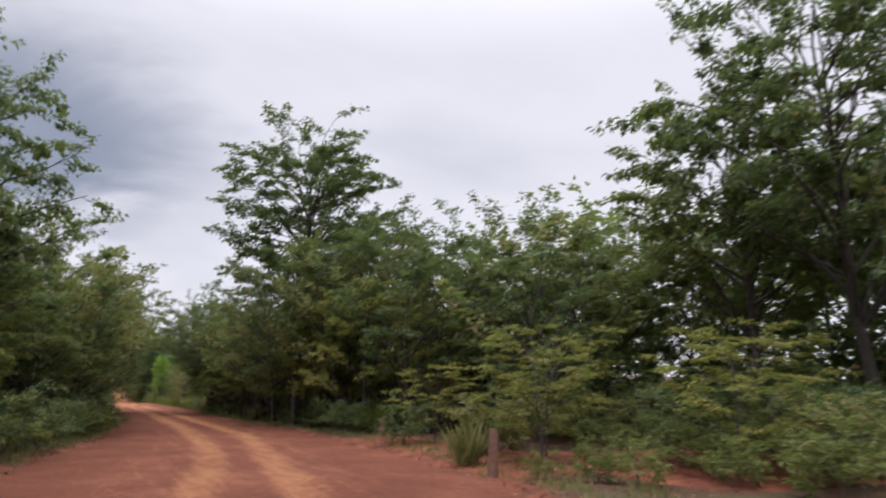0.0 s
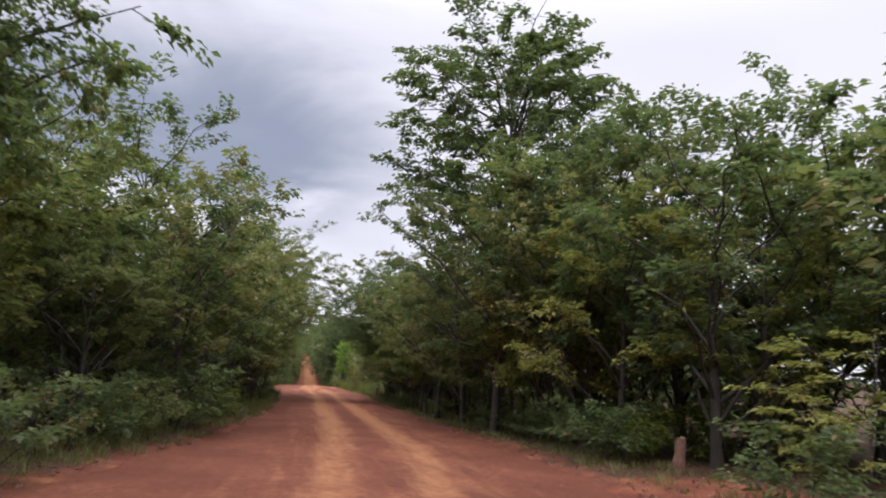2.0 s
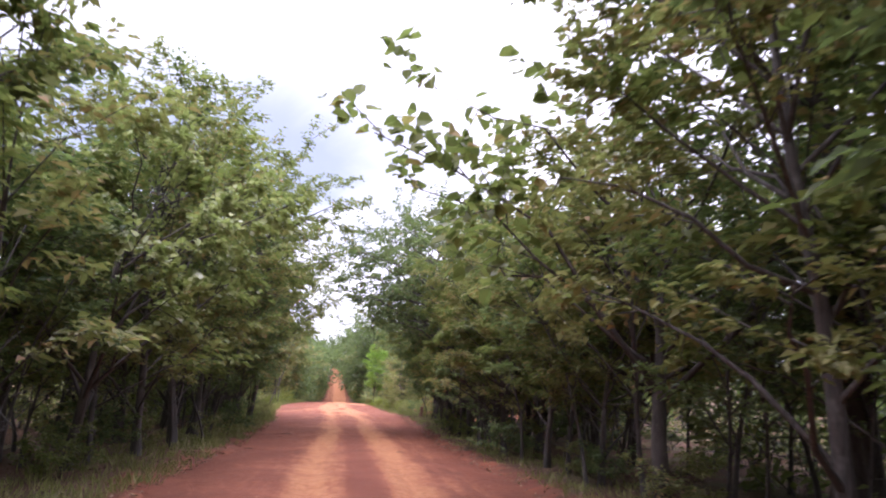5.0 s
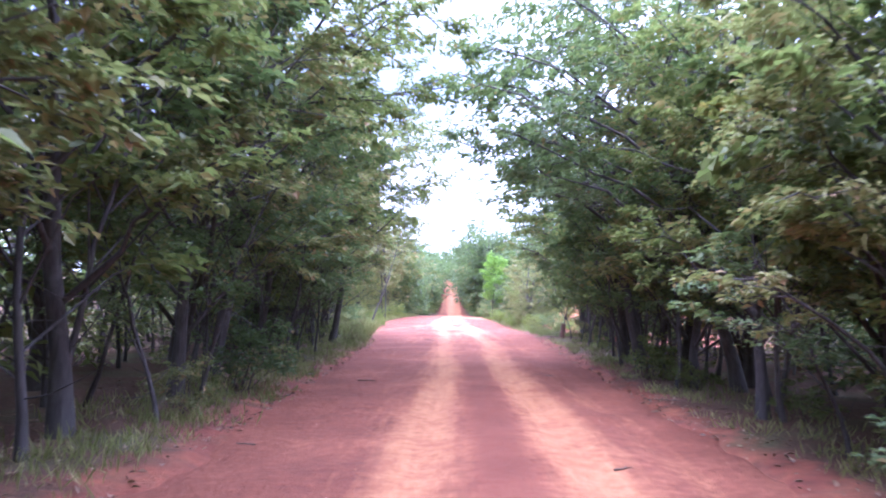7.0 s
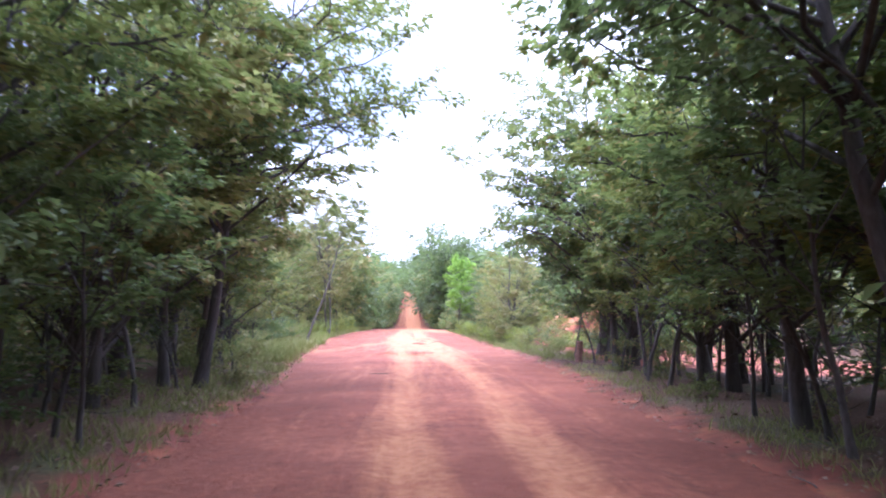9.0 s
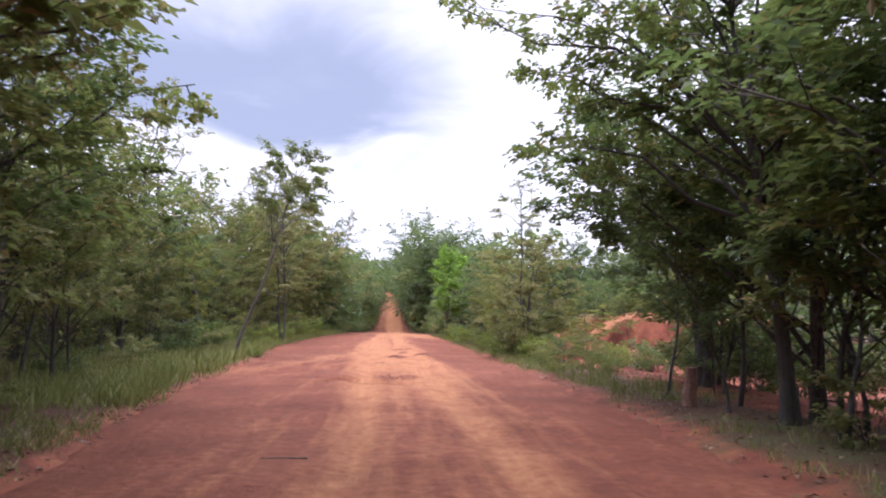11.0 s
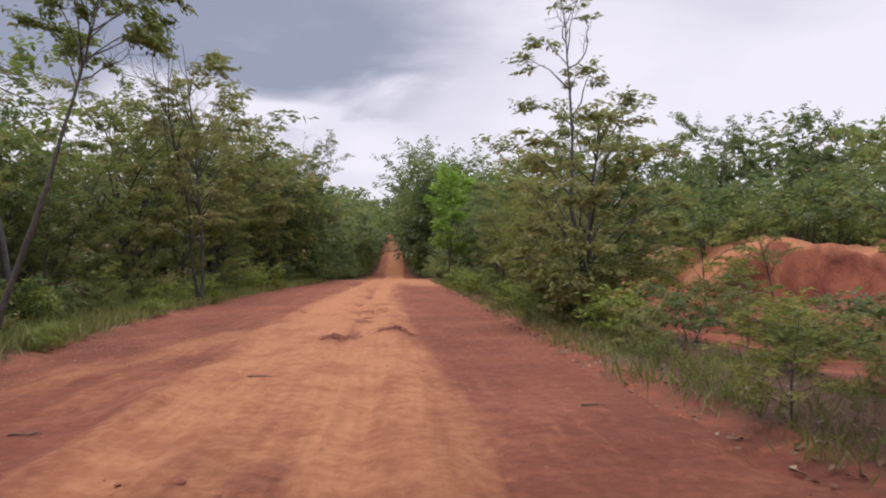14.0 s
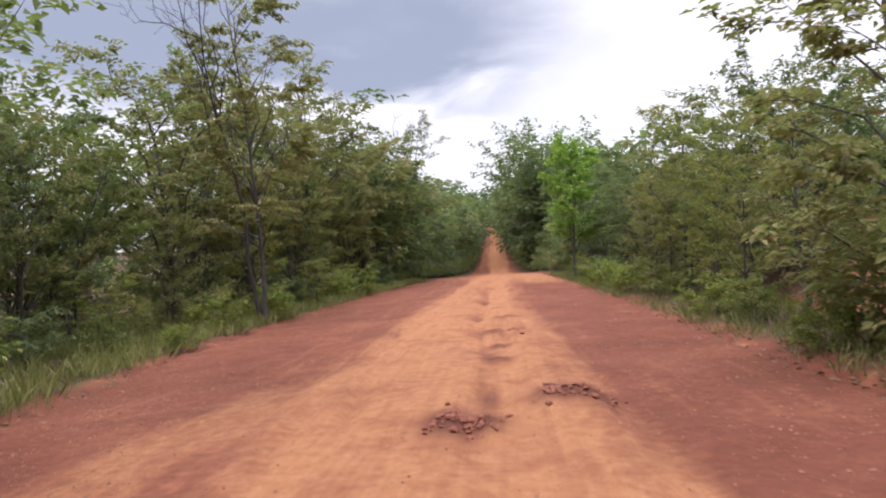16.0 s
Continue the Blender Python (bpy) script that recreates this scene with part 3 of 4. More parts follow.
# ---- ground and road ----
def spaced(*stretches):
    out = []
    for a, b, step in stretches:
        out.extend(np.linspace(a, b, max(2, int(round(abs(b - a) / step)) + 1))[:-1])
    return np.array(out + [stretches[-1][1]])


gx = spaced((-1600, -200, 140), (-200, -40, 12), (-40, -14, 1.6), (-14, -8, 0.5), (-8, 8, 0.4), (8, 20, 0.3), (20, 26, 1.0), (26, 50, 2.4), (50, 200, 14), (200, 1600, 140))
gy = spaced((-900, -120, 90), (-120, -60, 6), (-60, -38, 0.9), (-38, 60, 0.5), (60, 74, 0.25), (74, 90, 0.5), (90, 150, 1.0), (150, 340, 5), (340, 600, 30), (600, 3000, 200))
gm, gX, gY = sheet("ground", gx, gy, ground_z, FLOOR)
attribute(gm, "bare", np.maximum(dug(gX, gY), smooth(inside(gX, gY), -1.3, 0.0) * 0.62))
attribute(gm, "pale_top", smooth(gY + 0.9 * waves(gX, gY, 0.5, 12) + 0.5 * waves(gX, gY, 1.9, 16), 66.9, 67.6) * smooth(gX, 8.0, 10.0))
ground = tagged(new("ground", gm), "leaf-littered forest floor with patches of bare red soil", "ground", kind="structure")


def road_mesh():
    us = np.linspace(-0.03, 1.03, 120)
    ys = spaced((-60, -36, 0.8), (-36, 48, 0.35), (48, 78, 0.14), (78, 100, 0.4), (100, 160, 1.0), (160, 340, 4))
    U, Y = np.meshgrid(us, ys)
    l, r = edges(Y)
    X = l - 0.5 + U * (r - l + 1.0)
    Z = road_z(X, Y) - 0.14 * smooth(inside(X, Y), 0.15, -0.35)
    n, k = len(us), len(ys)
    i = (np.arange(k - 1)[:, None] * n + np.arange(n - 1)).ravel()
    me = mesh_of("road", np.stack([X, Y, Z], -1).reshape(-1, 3), np.stack([i, i + 1, i + n + 1, i + n], -1), SOIL, True)
    mid = (l + r) / 2
    sand = 0
    for off, w, s in ((-0.55, 0.45, 0.74), (1.15, 0.45, 0.74), (2.3, 0.30, 0.25), (-1.9, 0.35, 0.2), (0.3, 1.9, 0.2)):
        c = mid + off + 0.25 * waves(X * 0, Y, 0.2, int(10 + off * 4))
        sand = np.maximum(sand, s * np.exp(-(((X - c) / w) ** 2)))
    sand = sand + 0.62 * smooth(Y, 42, 56) * np.exp(-(((X - mid - 0.72 + 0.14 * waves(X, Y, 1.4, 71)) / (1.62 - 0.25 * smooth(Y, 60, 95))) ** 8)) + 0.5 * smooth(Y, 95, 118) * smooth(Y, 150, 135) + 0.45 * smooth(Y, 155, 175)
    # under the trees: moist middle strip; side bands carry shade in their colour too
    damp_shade = smooth(Y, 40, 26) * (0.4 + 0.6 * smooth(Y, -12, 2))
    sand = sand + damp_shade * (0.34 * np.exp(-(((X - mid + 0.55) / 0.42) ** 4)) + 0.34 * np.exp(-(((X - mid - 1.1) / 0.48) ** 4)) - 0.42 * np.exp(-(((X - mid - 0.28) / 0.30) ** 4)) - 0.22 * smooth(np.abs(X - mid - 0.3), 1.7, 2.4))
    sweep = mid - 0.75 - 0.30 * (67 - Y)
    sand = sand + 0.55 * smooth(Y, 52, 57) * smooth(Y, 68, 65) * np.exp(-(((X - sweep) / 0.7) ** 4))
    # worn holes along the middle trail, darker than the sand around
    trail = mid + 1.05 + 0.12 * waves(X * 0, Y, 0.6, 72)
    sand = sand - 0.75 * smooth(Y, 60, 63) * smooth(Y, 100, 90) * np.exp(-(((X - trail) / 0.17) ** 2)) * (0.45 + 0.6 * waves(X * 0, Y, 1.6, 73))
    heap = smooth(np.abs(X - mid - 0.5) + 0.35 * waves(X, Y, 0.9, 61), 2.1, 1.5) * smooth(Y, 46, 54) * smooth(Y, 92, 76)
    for px, py, w, k in ((1.2, 53.8, 0.45, 0.5), (0.75, 63.3, 0.40, 0.9), (1.85, 64.2, 0.50, 0.8), (1.05, 68.0, 0.35, 0.6), (1.1, 74.0, 0.5, 0.5), (0.2, 52.9, 0.8, 0.5), (2.4, 60.2, 0.4, 0.4), (-0.4, 58.0, 0.3, 0.4)):
        sand = sand - k * np.exp(-(((X - px) / w) ** 2) - ((Y - py) / w / 1.3) ** 2)
    # rut shading drawn into the colour, as soft light hides their depth
    for off in (-0.75, 0.95):
        c = mid + off + 0.16 * waves(X * 0, Y, 0.45, int(40 + off * 8))
        sand = sand - 0.30 * smooth(Y, 48, 54) * np.exp(-(((X - c) / 0.14) ** 2))
    sand = sand + 0.30 * heap * (0.75 + 0.5 * waves(X, Y, 0.8, 66)) + 0.95 * smooth(X, 2.0, 3.0) * smooth(Y, 92, 98) * smooth(Y, 122, 112)
    churn = 0
    for px, py, w, k in ((0.78, 63.2, 0.42, 1.1), (1.85, 64.2, 0.48, 0.95), (1.05, 67.2, 0.32, 0.85), (1.1, 69.2, 0.28, 0.85), (0.95, 71.3, 0.32, 0.75), (1.2, 74.0, 0.36, 0.75), (1.0, 78.0, 0.36, 0.7), (0.35, 53.0, 0.36, 0.6), (-0.4, 51.9, 0.4, 0.4)):
        churn = np.maximum(churn, k * np.exp(-(((X - px) / w) ** 2) - ((Y - py) / w / 1.5) ** 2))
    churn = np.maximum(churn, 0.42 * damp_shade * np.exp(-(((X - mid - 0.28) / 0.34) ** 4)))
    # the same trail again, a darker tone inside its holes
    churn = np.maximum(churn, 0.5 * smooth(Y, 60, 63) * smooth(Y, 100, 90) * np.exp(-(((X - trail) / 0.13) ** 2)) * (0.4 + 0.6 * waves(X * 0, Y, 1.6, 73)))
    attribute(me, "wet", churn.ravel())
    attribute(me, "sand", sand.ravel())
    return tagged(new("road", me), "rutted red laterite dirt road with orange sandy wheel tracks", "dirt road", kind="structure")


road = road_mesh()


def puddle(px, py, rx, ry, level):
    """A flat sheet of muddy water with an uneven outline; the banks of its hollow close over its rim."""
    a = np.linspace(0, math.tau, 28, endpoint=False)
    k = 1.36 + 0.10 * np.sin(3 * a + px) + 0.06 * np.sin(5 * a + py)
    v = np.stack([np.cos(a) * rx * k, np.sin(a) * ry * k, a * 0], -1)
    me = mesh_of("puddle", v.tolist(), [list(range(28))], MUD)
    ob = tagged(new("puddle", me), "shallow ochre puddle of muddy water in the road", "puddle", "puddles in the road")
    ob.location = (px, py, float(hill(np.float64(py))) + level)


for spot, level in zip(PUDDLES, (0.027, 0.020)):
    puddle(*spot, level)

# ---- kinds of plants ----
BROAD = Kind("tree", "leafy roadside tree with a full dark green crown", "tree", "roadside trees", BARK, [LEAF_DARK, LEAF_MID, LEAF_DARK, LEAF_OLIVE], (11, 12, 13, 14),
             height=8.0, girth=0.13, base=1.5, reach=3.1, limbs=17, subs=6, sprays=5, per=11, leaf=0.17, slim=0.55, layered=0.45)
WARM = Kind("tree", "leafy roadside tree with a yellowish olive crown", "tree", "roadside trees", BARK, [LEAF_WARM], (15, 16),
            height=8.0, girth=0.13, base=1.4, reach=3.1, limbs=17, subs=6, sprays=5, per=12, leaf=0.17, slim=0.55, layered=0.45)
SPIRE = Kind("tree", "bushy olive tree at the corner of the pit", "tree", "slender trees", BARK_DARK, [LEAF_OLIVE], (74,),
             height=5.4, girth=0.085, base=0.4, reach=2.0, limbs=30, subs=5, sprays=5, per=11, leaf=0.15, slim=0.5, layered=0.6, lead=0.95, crook=0.06)
LIGHT = Kind("tree", "slim young tree with a light open crown of fine leaves", "tree", "young trees by the verge", BARK, [LEAF_MID, LEAF_OLIVE, LEAF_WARM, LEAF_OLIVE], (17, 18, 19, 20),
             height=7.2, girth=0.06, base=1.3, reach=1.9, limbs=18, subs=5, sprays=4, per=9, leaf=0.165, slim=0.44, layered=0.5, lead=0.85, blunt=0.1, spurs=3, sides=6)
OVER = Kind("tree", "spreading tree whose boughs overhang the red road", "tree", "overhanging trees", BARK_DARK, [LEAF_MID, LEAF_DARK], (21, 22),
            height=9.0, girth=0.17, base=3.0, reach=4.7, limbs=21, subs=7, sprays=6, per=13, leaf=0.16, slim=0.56, layered=0.45, inner=0.35)
HANG = Kind("tree", "dark leaning tree whose boughs hang over the road", "tree", "overhanging trees", BARK_DARK, [LEAF_DARK, LEAF_MID], (26, 27),
            height=10.4, girth=0.16, base=4.3, reach=4.5, limbs=36, subs=7, sprays=5, per=12, leaf=0.165, slim=0.56, layered=0.4, inner=0.25, clump=0.30, blunt=0.5, steep=0.45)
WALL = Kind("tree", "leafy tree standing close to the road edge", "tree", "trees of the leafy tunnel", BARK_DARK, [LEAF_MID, LEAF_OLIVE], (24, 25),
            height=11.0, girth=0.13, base=1.7, reach=3.1, limbs=30, subs=6, sprays=5, per=12, leaf=0.16, slim=0.56, layered=0.5, inner=0.4, blunt=0.7, clump=0.33, lead=0.85, steep=0.35)
TALL = Kind("tree", "tall tree standing out over the wood, dark green crown", "tree", "tall trees", BARK, [LEAF_DARK, LEAF_MID], (31, 32),
            height=14, girth=0.19, base=4.0, reach=4.3, limbs=36, subs=6, sprays=7, per=11, leaf=0.22, slim=0.55, layered=0.5, inner=0.25, clump=0.36, sag=0.4)
POLE = Kind("tree", "thin dark pole-like young tree with a small crown", "tree", "pole trees", BARK_DARK, [LEAF_DARK, LEAF_MID, LEAF_OLIVE, LEAF_DARK], (41, 42, 43, 44),
            height=7.0, girth=0.055, base=1.5, reach=1.6, limbs=13, subs=4, sprays=4, per=8, leaf=0.18, slim=0.5, lean=0.12, layered=0.5, twigs=False, sides=5, spurs=7, crook=0.09)
SHRUB = Kind("shrub", "low leafy shrub at the edge of the wood", "shrub", "roadside shrubs", BARK, [LEAF_MID, LEAF_OLIVE, LEAF_DARK], (51, 52, 53),
             height=2.0, girth=0.022, base=0.25, reach=1.0, limbs=16, subs=3, sprays=3, per=8, leaf=0.155, slim=0.55, stems=4, lean=0.25, layered=0.3, twigs=False, sides=4)
SAPLING = Kind("sapling", "yellow-green sapling with flat layered feathery leaves", "sapling", "layered saplings", BARK, [LEAF_WARM, LEAF_MID], (61, 62),
               height=2.7, girth=0.028, base=0.5, reach=1.25, limbs=11, subs=5, sprays=5, per=9, leaf=0.12, slim=0.36, layered=0.9, sag=0.1, lead=0.9, inner=0.2, steep=0.3)
THIN = Kind("tree", "slender open tree with an olive crown and bare twigs", "tree", "slender trees", BARK_DARK, [LEAF_OLIVE, LEAF_MID, LEAF_OLIVE], (71, 72, 73),
            height=9.2, girth=0.07, base=2.6, reach=1.9, limbs=20, subs=5, sprays=4, per=11, leaf=0.15, slim=0.45, bare=0.15, lead=0.9, blunt=0.2, inner=0.35, layered=0.45, clump=0.33, sag=0.25, sides=6)
EMERGENT = Kind("tree", "tall dense dark tree standing out over the roadside wood", "tree", "tall trees", BARK, [LEAF_DARK], (34,),
                height=17.8, girth=0.26, base=6.5, reach=4.9, limbs=54, subs=6, sprays=8, per=11, leaf=0.23, slim=0.58, layered=0.6, inner=0.22, clump=0.34, blunt=0.5, lead=0.8, steep=0.4)
PADS = Kind("tree", "slender tall tree with flat pads of olive-green leaves", "tree", "slender trees", BARK_DARK, [LEAF_OLIVE], (75,),
            height=10.9, girth=0.075, base=2.2, reach=1.75, limbs=30, subs=6, sprays=5, per=11, leaf=0.15, slim=0.5, bare=0.06, lead=0.95, blunt=0.1, inner=0.55, layered=0.85, clump=0.36, sag=0.3, sides=7, crook=0.06)
TUFTED = Kind("tree", "tall thin tree with a dense clumpy green top", "tree", "slender trees", BARK_DARK, [LEAF_MID], (76,),
              height=11.6, girth=0.09, base=7.0, reach=1.9, limbs=18, subs=6, sprays=6, per=12, leaf=0.16, slim=0.5, bare=0.08, lead=0.85, blunt=0.3, inner=0.5, layered=0.5, clump=0.36, sag=0.3, sides=7, crook=0.07)
CROOKED = Kind("tree", "dark crooked tree with bare forking boughs and few leaves", "tree", "slender trees", BARK_DARK, [LEAF_OLIVE], (77,),
               height=10.8, girth=0.14, base=5.0, reach=2.6, limbs=15, subs=4, sprays=4, per=8, leaf=0.14, slim=0.5, bare=0.6, lead=0.7, blunt=0.3, inner=0.55, layered=0.5, sag=0.2, sides=7, crook=0.12)
TOPKNOT = Kind("tree", "thin crooked bare leader rising out of a bush", "tree", "slender trees", BARK_DARK, [LEAF_OLIVE], (79,),
               height=8.7, girth=0.085, base=4.6, reach=1.15, limbs=11, subs=4, sprays=4, per=10, leaf=0.14, slim=0.5, bare=0.45, lead=0.98, blunt=0.2, inner=0.6, layered=0.8, steep=0.3, sides=6, crook=0.09)
DEAD = Kind("dead_tree", "leafless grey dead tree with crooked branches", "dead tree", "dead trees", BARK, [LEAF_OLIVE], (81, 82),
            height=7.5, girth=0.045, base=3.6, reach=1.5, limbs=8, bare=1.0, lead=0.85, steep=1.2, crook=0.11)
BIGLEAF = Kind("tree", "tree with large round bright green leaves", "tree", "large-leaved trees", BARK, [LEAF_PALE, LEAF_MID], (91, 92),
               height=7.5, girth=0.12, base=1.9, reach=3.4, limbs=16, subs=6, sprays=5, per=13, leaf=0.155, slim=0.78, round_leaf=True, sag=0.3)
BOUGH = Kind("tree", "tree with round backlit leaves on boughs over the road", "tree", "large-leaved trees", BARK, [LEAF_MID], (95,),
             height=7.0, girth=0.13, base=2.9, reach=4.2, limbs=16, subs=5, sprays=4, per=5, leaf=0.22, slim=0.85, round_leaf=True, sag=0.25)
PITTREE = Kind("tree", "dark spreading tree with several stems beside the pit", "tree", "overhanging trees", BARK_DARK, [LEAF_DARK], (23,),
               height=9.5, girth=0.2, base=3.1, reach=3.6, limbs=48, subs=7, sprays=6, per=9, leaf=0.21, slim=0.55, layered=0.35, stems=3, lean=0.12)
INNER = Kind("", "", "", "", BARK_DARK, [LEAF_DARK, LEAF_MID, LEAF_OLIVE], (101, 102, 103),
             height=9.0, girth=0.11, base=2.2, reach=3.1, limbs=12, subs=5, sprays=4, per=5, leaf=0.33, slim=0.55, twigs=False, sides=5, layered=0.4)
THICKET = Kind("", "", "", "", BARK_DARK, [LEAF_DARK, LEAF_MID, LEAF_OLIVE], (131, 132, 133),
               height=6.8, girth=0.05, base=1.4, reach=1.6, limbs=11, subs=3, sprays=4, per=6, leaf=0.25, slim=0.5, twigs=False, sides=4, layered=0.4, lean=0.12, spurs=5, crook=0.10)
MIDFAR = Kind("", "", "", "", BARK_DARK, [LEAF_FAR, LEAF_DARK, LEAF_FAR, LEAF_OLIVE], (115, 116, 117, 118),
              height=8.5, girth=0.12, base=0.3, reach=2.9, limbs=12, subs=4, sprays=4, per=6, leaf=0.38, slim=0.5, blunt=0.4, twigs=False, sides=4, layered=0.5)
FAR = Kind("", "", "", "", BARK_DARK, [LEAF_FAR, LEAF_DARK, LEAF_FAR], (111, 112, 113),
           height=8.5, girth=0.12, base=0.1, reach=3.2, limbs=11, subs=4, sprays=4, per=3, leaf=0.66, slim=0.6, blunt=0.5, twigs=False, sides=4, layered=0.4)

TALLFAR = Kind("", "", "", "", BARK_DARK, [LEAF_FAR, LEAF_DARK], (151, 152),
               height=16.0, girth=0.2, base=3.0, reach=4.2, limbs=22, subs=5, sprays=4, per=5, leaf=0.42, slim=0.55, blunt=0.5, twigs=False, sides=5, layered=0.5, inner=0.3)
UNDER = Kind("", "", "", "", BARK_DARK, [LEAF_DARK, LEAF_OLIVE, LEAF_MID], (141, 142, 143),
             height=2.6, girth=0.02, base=0.0, reach=1.5, limbs=10, subs=3, sprays=3, per=5, leaf=0.24, slim=0.5, twigs=False, sides=3, stems=2, lean=0.3, layered=0.2, spurs=3)

rng = np.random.RandomState(7)


def line(side, y0, y1, gap, near, far, keep_off=()):
    """Spots along the road: side -1 or 1, near to far metres out from its edge, one every gap metres or so."""
    y, out = y0 + rng.uniform(0, gap), []
    while y < y1:
        l, r = edges(y)
        off = rng.uniform(near, far)
        x = l - off if side < 0 else r + off
        if all(math.hypot(x - a, y - b) > c for a, b, c in keep_off):
            out.append((float(x), y))
        y += gap * rng.uniform(0.6, 1.4)
    return out


def row(kind, side, y0, y1, gap, near, far, small, big, tall=(0.9, 1.12), keep_off=(), pick=None):
    for x, y in line(side, y0, y1, gap, near, far, keep_off):
        which = rng.randint(100)
        kind.put(x, y, rng.uniform(small, big), rng.uniform(0, math.tau), which if pick is None else pick[which % len(pick)], tall=rng.uniform(*tall), tip=(rng.normal(0, 0.04), rng.normal(0, 0.04)))


def many(kind, side, y0, y1, gap, near, far, small, big, keep_off=()):
    return [(kind, x, y, rng.uniform(small, big), rng.uniform(0, math.tau), rng.randint(100)) for x, y in line(side, y0, y1, gap, near, far, keep_off)]


PIT = ((14, 50, 6), (14, 58, 6.5), (12, 54, 5), (11, 49, 3.5), (13, 66, 5), (17, 68, 5), (18, 58, 5))

# wood at the bend where the drive begins
row(WARM, -1, -32, -6, 4.2, 3.0, 4.2, 0.74, 0.9)
row(BROAD, -1, -30, -6, 4.8, 4.0, 5.4, 0.92, 1.1)
row(SHRUB, -1, -30, -2, 1.7, 0.6, 1.4, 0.7, 1.2)
BROAD.put(-11.5, -17.5, 1.25, 1.0, 0)
THIN.put(-10.2, -20.5, 1.1, 3.0, 1)
TALL.put(-8.6, 1.0, 0.78, 3.0, 1)
DEAD.put(-9.0, -8.0, 1.4, 1.0, 0)
TALL.put(-9.2, -10.5, 0.92, 0.6, 0)
TALL.put(13.4, -21.0, 1.12, 0.4, 1, "tall open tree with drooping leaves above a sandy clearing")
TALL.put(13.3, -24.6, 1.1, 2.9, 0)
EMERGENT.put(6.7, 6.5, 1.04, 2.2, 0)
OVER.put(-6.0, -5.6, 0.52, 2.2, 0)
OVER.put(4.8, -0.8, 0.86, 1.2, 1, tall=1.15)
BROAD.put(-5.8, 1.0, 0.85, 0.2, 1)
BROAD.put(-4.5, -2.4, 0.74, 1.2, 2)
TALL.put(8.6, 0.6, 0.95, 1.0, 0)
SAPLING.put(5.2, -22.3, 1.1, 0.5, 0)
SAPLING.put(6.4, -20.6, 1.2, 2.5, 0)
SAPLING.put(7.2, -25.9, 1.0, 4.1, 0)
SAPLING.put(9.6, -24.6, 1.1, 5.1, 0)
SAPLING.put(5.9, -15.0, 0.9, 1.9, 0)
for x, y, s in ((9.6, -15.4, 0.8), (13.0, -14, 0.9), (17.0, -16, 1.0), (7.3, -9.2, 0.9), (10.6, -8.2, 1.1), (14.8, -7.4, 1.2), (6.6, -4.2, 1.05), (10.2, -2.4, 1.25), (14.4, -0.6, 1.3), (18.0, -4, 1.3)):
    BROAD.put(x, y, s, x * 1.7 + y, 2 * int(abs(x * 3 + y)))
# dark-leaved kind only: shade of this edge is put into the leaf colour
row(SHRUB, 1, -16, 0, 1.5, 0.6, 1.6, 0.45, 0.8, keep_off=((5.9, -10.2, 1.5), (5.2, -11.8, 1.4), (4.6, -13.5, 1.2)), pick=(2,))
for x, y in ((6.2, -18.2), (7.6, -17.6), (9.1, -18.4), (10.4, -22.5), (8.6, -26.8), (6.3, -28.8), (7.5, -27.9), (5.4, -19.6), (11.5, -18.4), (13.0, -21), (12.2, -27)):
    SHRUB.put(x, y, 1.0, x * 2, int(x * 3))

for x, y, s in ((4.3, -25.6, 0.5), (6.9, -24.4, 0.8), (8.0, -25.4, 0.9), (8.8, -27.4, 0.95), (9.9, -26.2, 1.0), (9.2, -22.6, 1.0), (7.4, -22.4, 0.7), (6.2, -26.8, 0.55), (11.0, -24.0, 1.1), (4.6, -26.3, 0.6), (5.8, -27.2, 0.65), (6.7, -25.7, 0.75), (7.3, -27.6, 0.85), (3.7, -24.7, 0.4), (5.0, -24.6, 0.6), (8.4, -24.2, 0.9)):
    SHRUB.put(x, y, s, x * 5, 2 if x > 8 else 0)
SHRUB.put(-4.0, 2.4, 0.62, 1.0, 0)
YELLOW = Kind("shrub", "yellow-green leafy shrub at the road edge", "shrub", "roadside shrubs", BARK, [LEAF_YELLOW], (55,),
              height=1.3, girth=0.015, base=0.15, reach=0.75, limbs=12, subs=3, sprays=3, per=8, leaf=0.16, slim=0.5, stems=3, lean=0.3, layered=0.5, twigs=False, sides=4)
for x, y, s in ((-4.1, 2.3, 1.05), (-5.4, -4.6, 1.0), (-4.1, 4.2, 0.7), (7.9, -6.6, 1.1), (7.0, -3.0, 1.0), (6.3, -7.6, 0.9)):
    YELLOW.put(x, y, s, x + y, 0)

for x, y, s, a, k in ((6.2, -1.6, 0.88, 3.1, 0), (9.0, -4.6, 0.86, 4.0, 1), (10.8, -9.6, 0.78, 1.1, 0), (4.9, 4.2, 0.98, 5.0, 1), (7.2, 1.6, 1.0, 2.6, 0), (12.6, -5.6, 0.9, 0.2, 1), (14.6, -11.0, 0.85, 2.2, 0), (16.6, -14.6, 0.92, 0.9, 1), (18.8, -10.8, 1.0, 3.9, 0)):
    WALL.put(x, y, s, a, k)

WARM.put(6.4, -6.4, 0.95, 0.4, 0)
WARM.put(8.4, -8.8, 0.9, 2.0, 1)
WARM.put(5.6, -2.6, 0.8, 1.0, 1)

for x, y, s in ((14.4, -16.6, 1.5), (16.2, -18.0, 1.5), (15.0, -19.6, 1.3), (17.8, -16.0, 1.6)):
    SHRUB.put(x, y, s, x * 5, 2)

# the tunnel of trees
row(POLE, -1, -6, 46, 1.0, 0.8, 3.4, 0.75, 1.1)
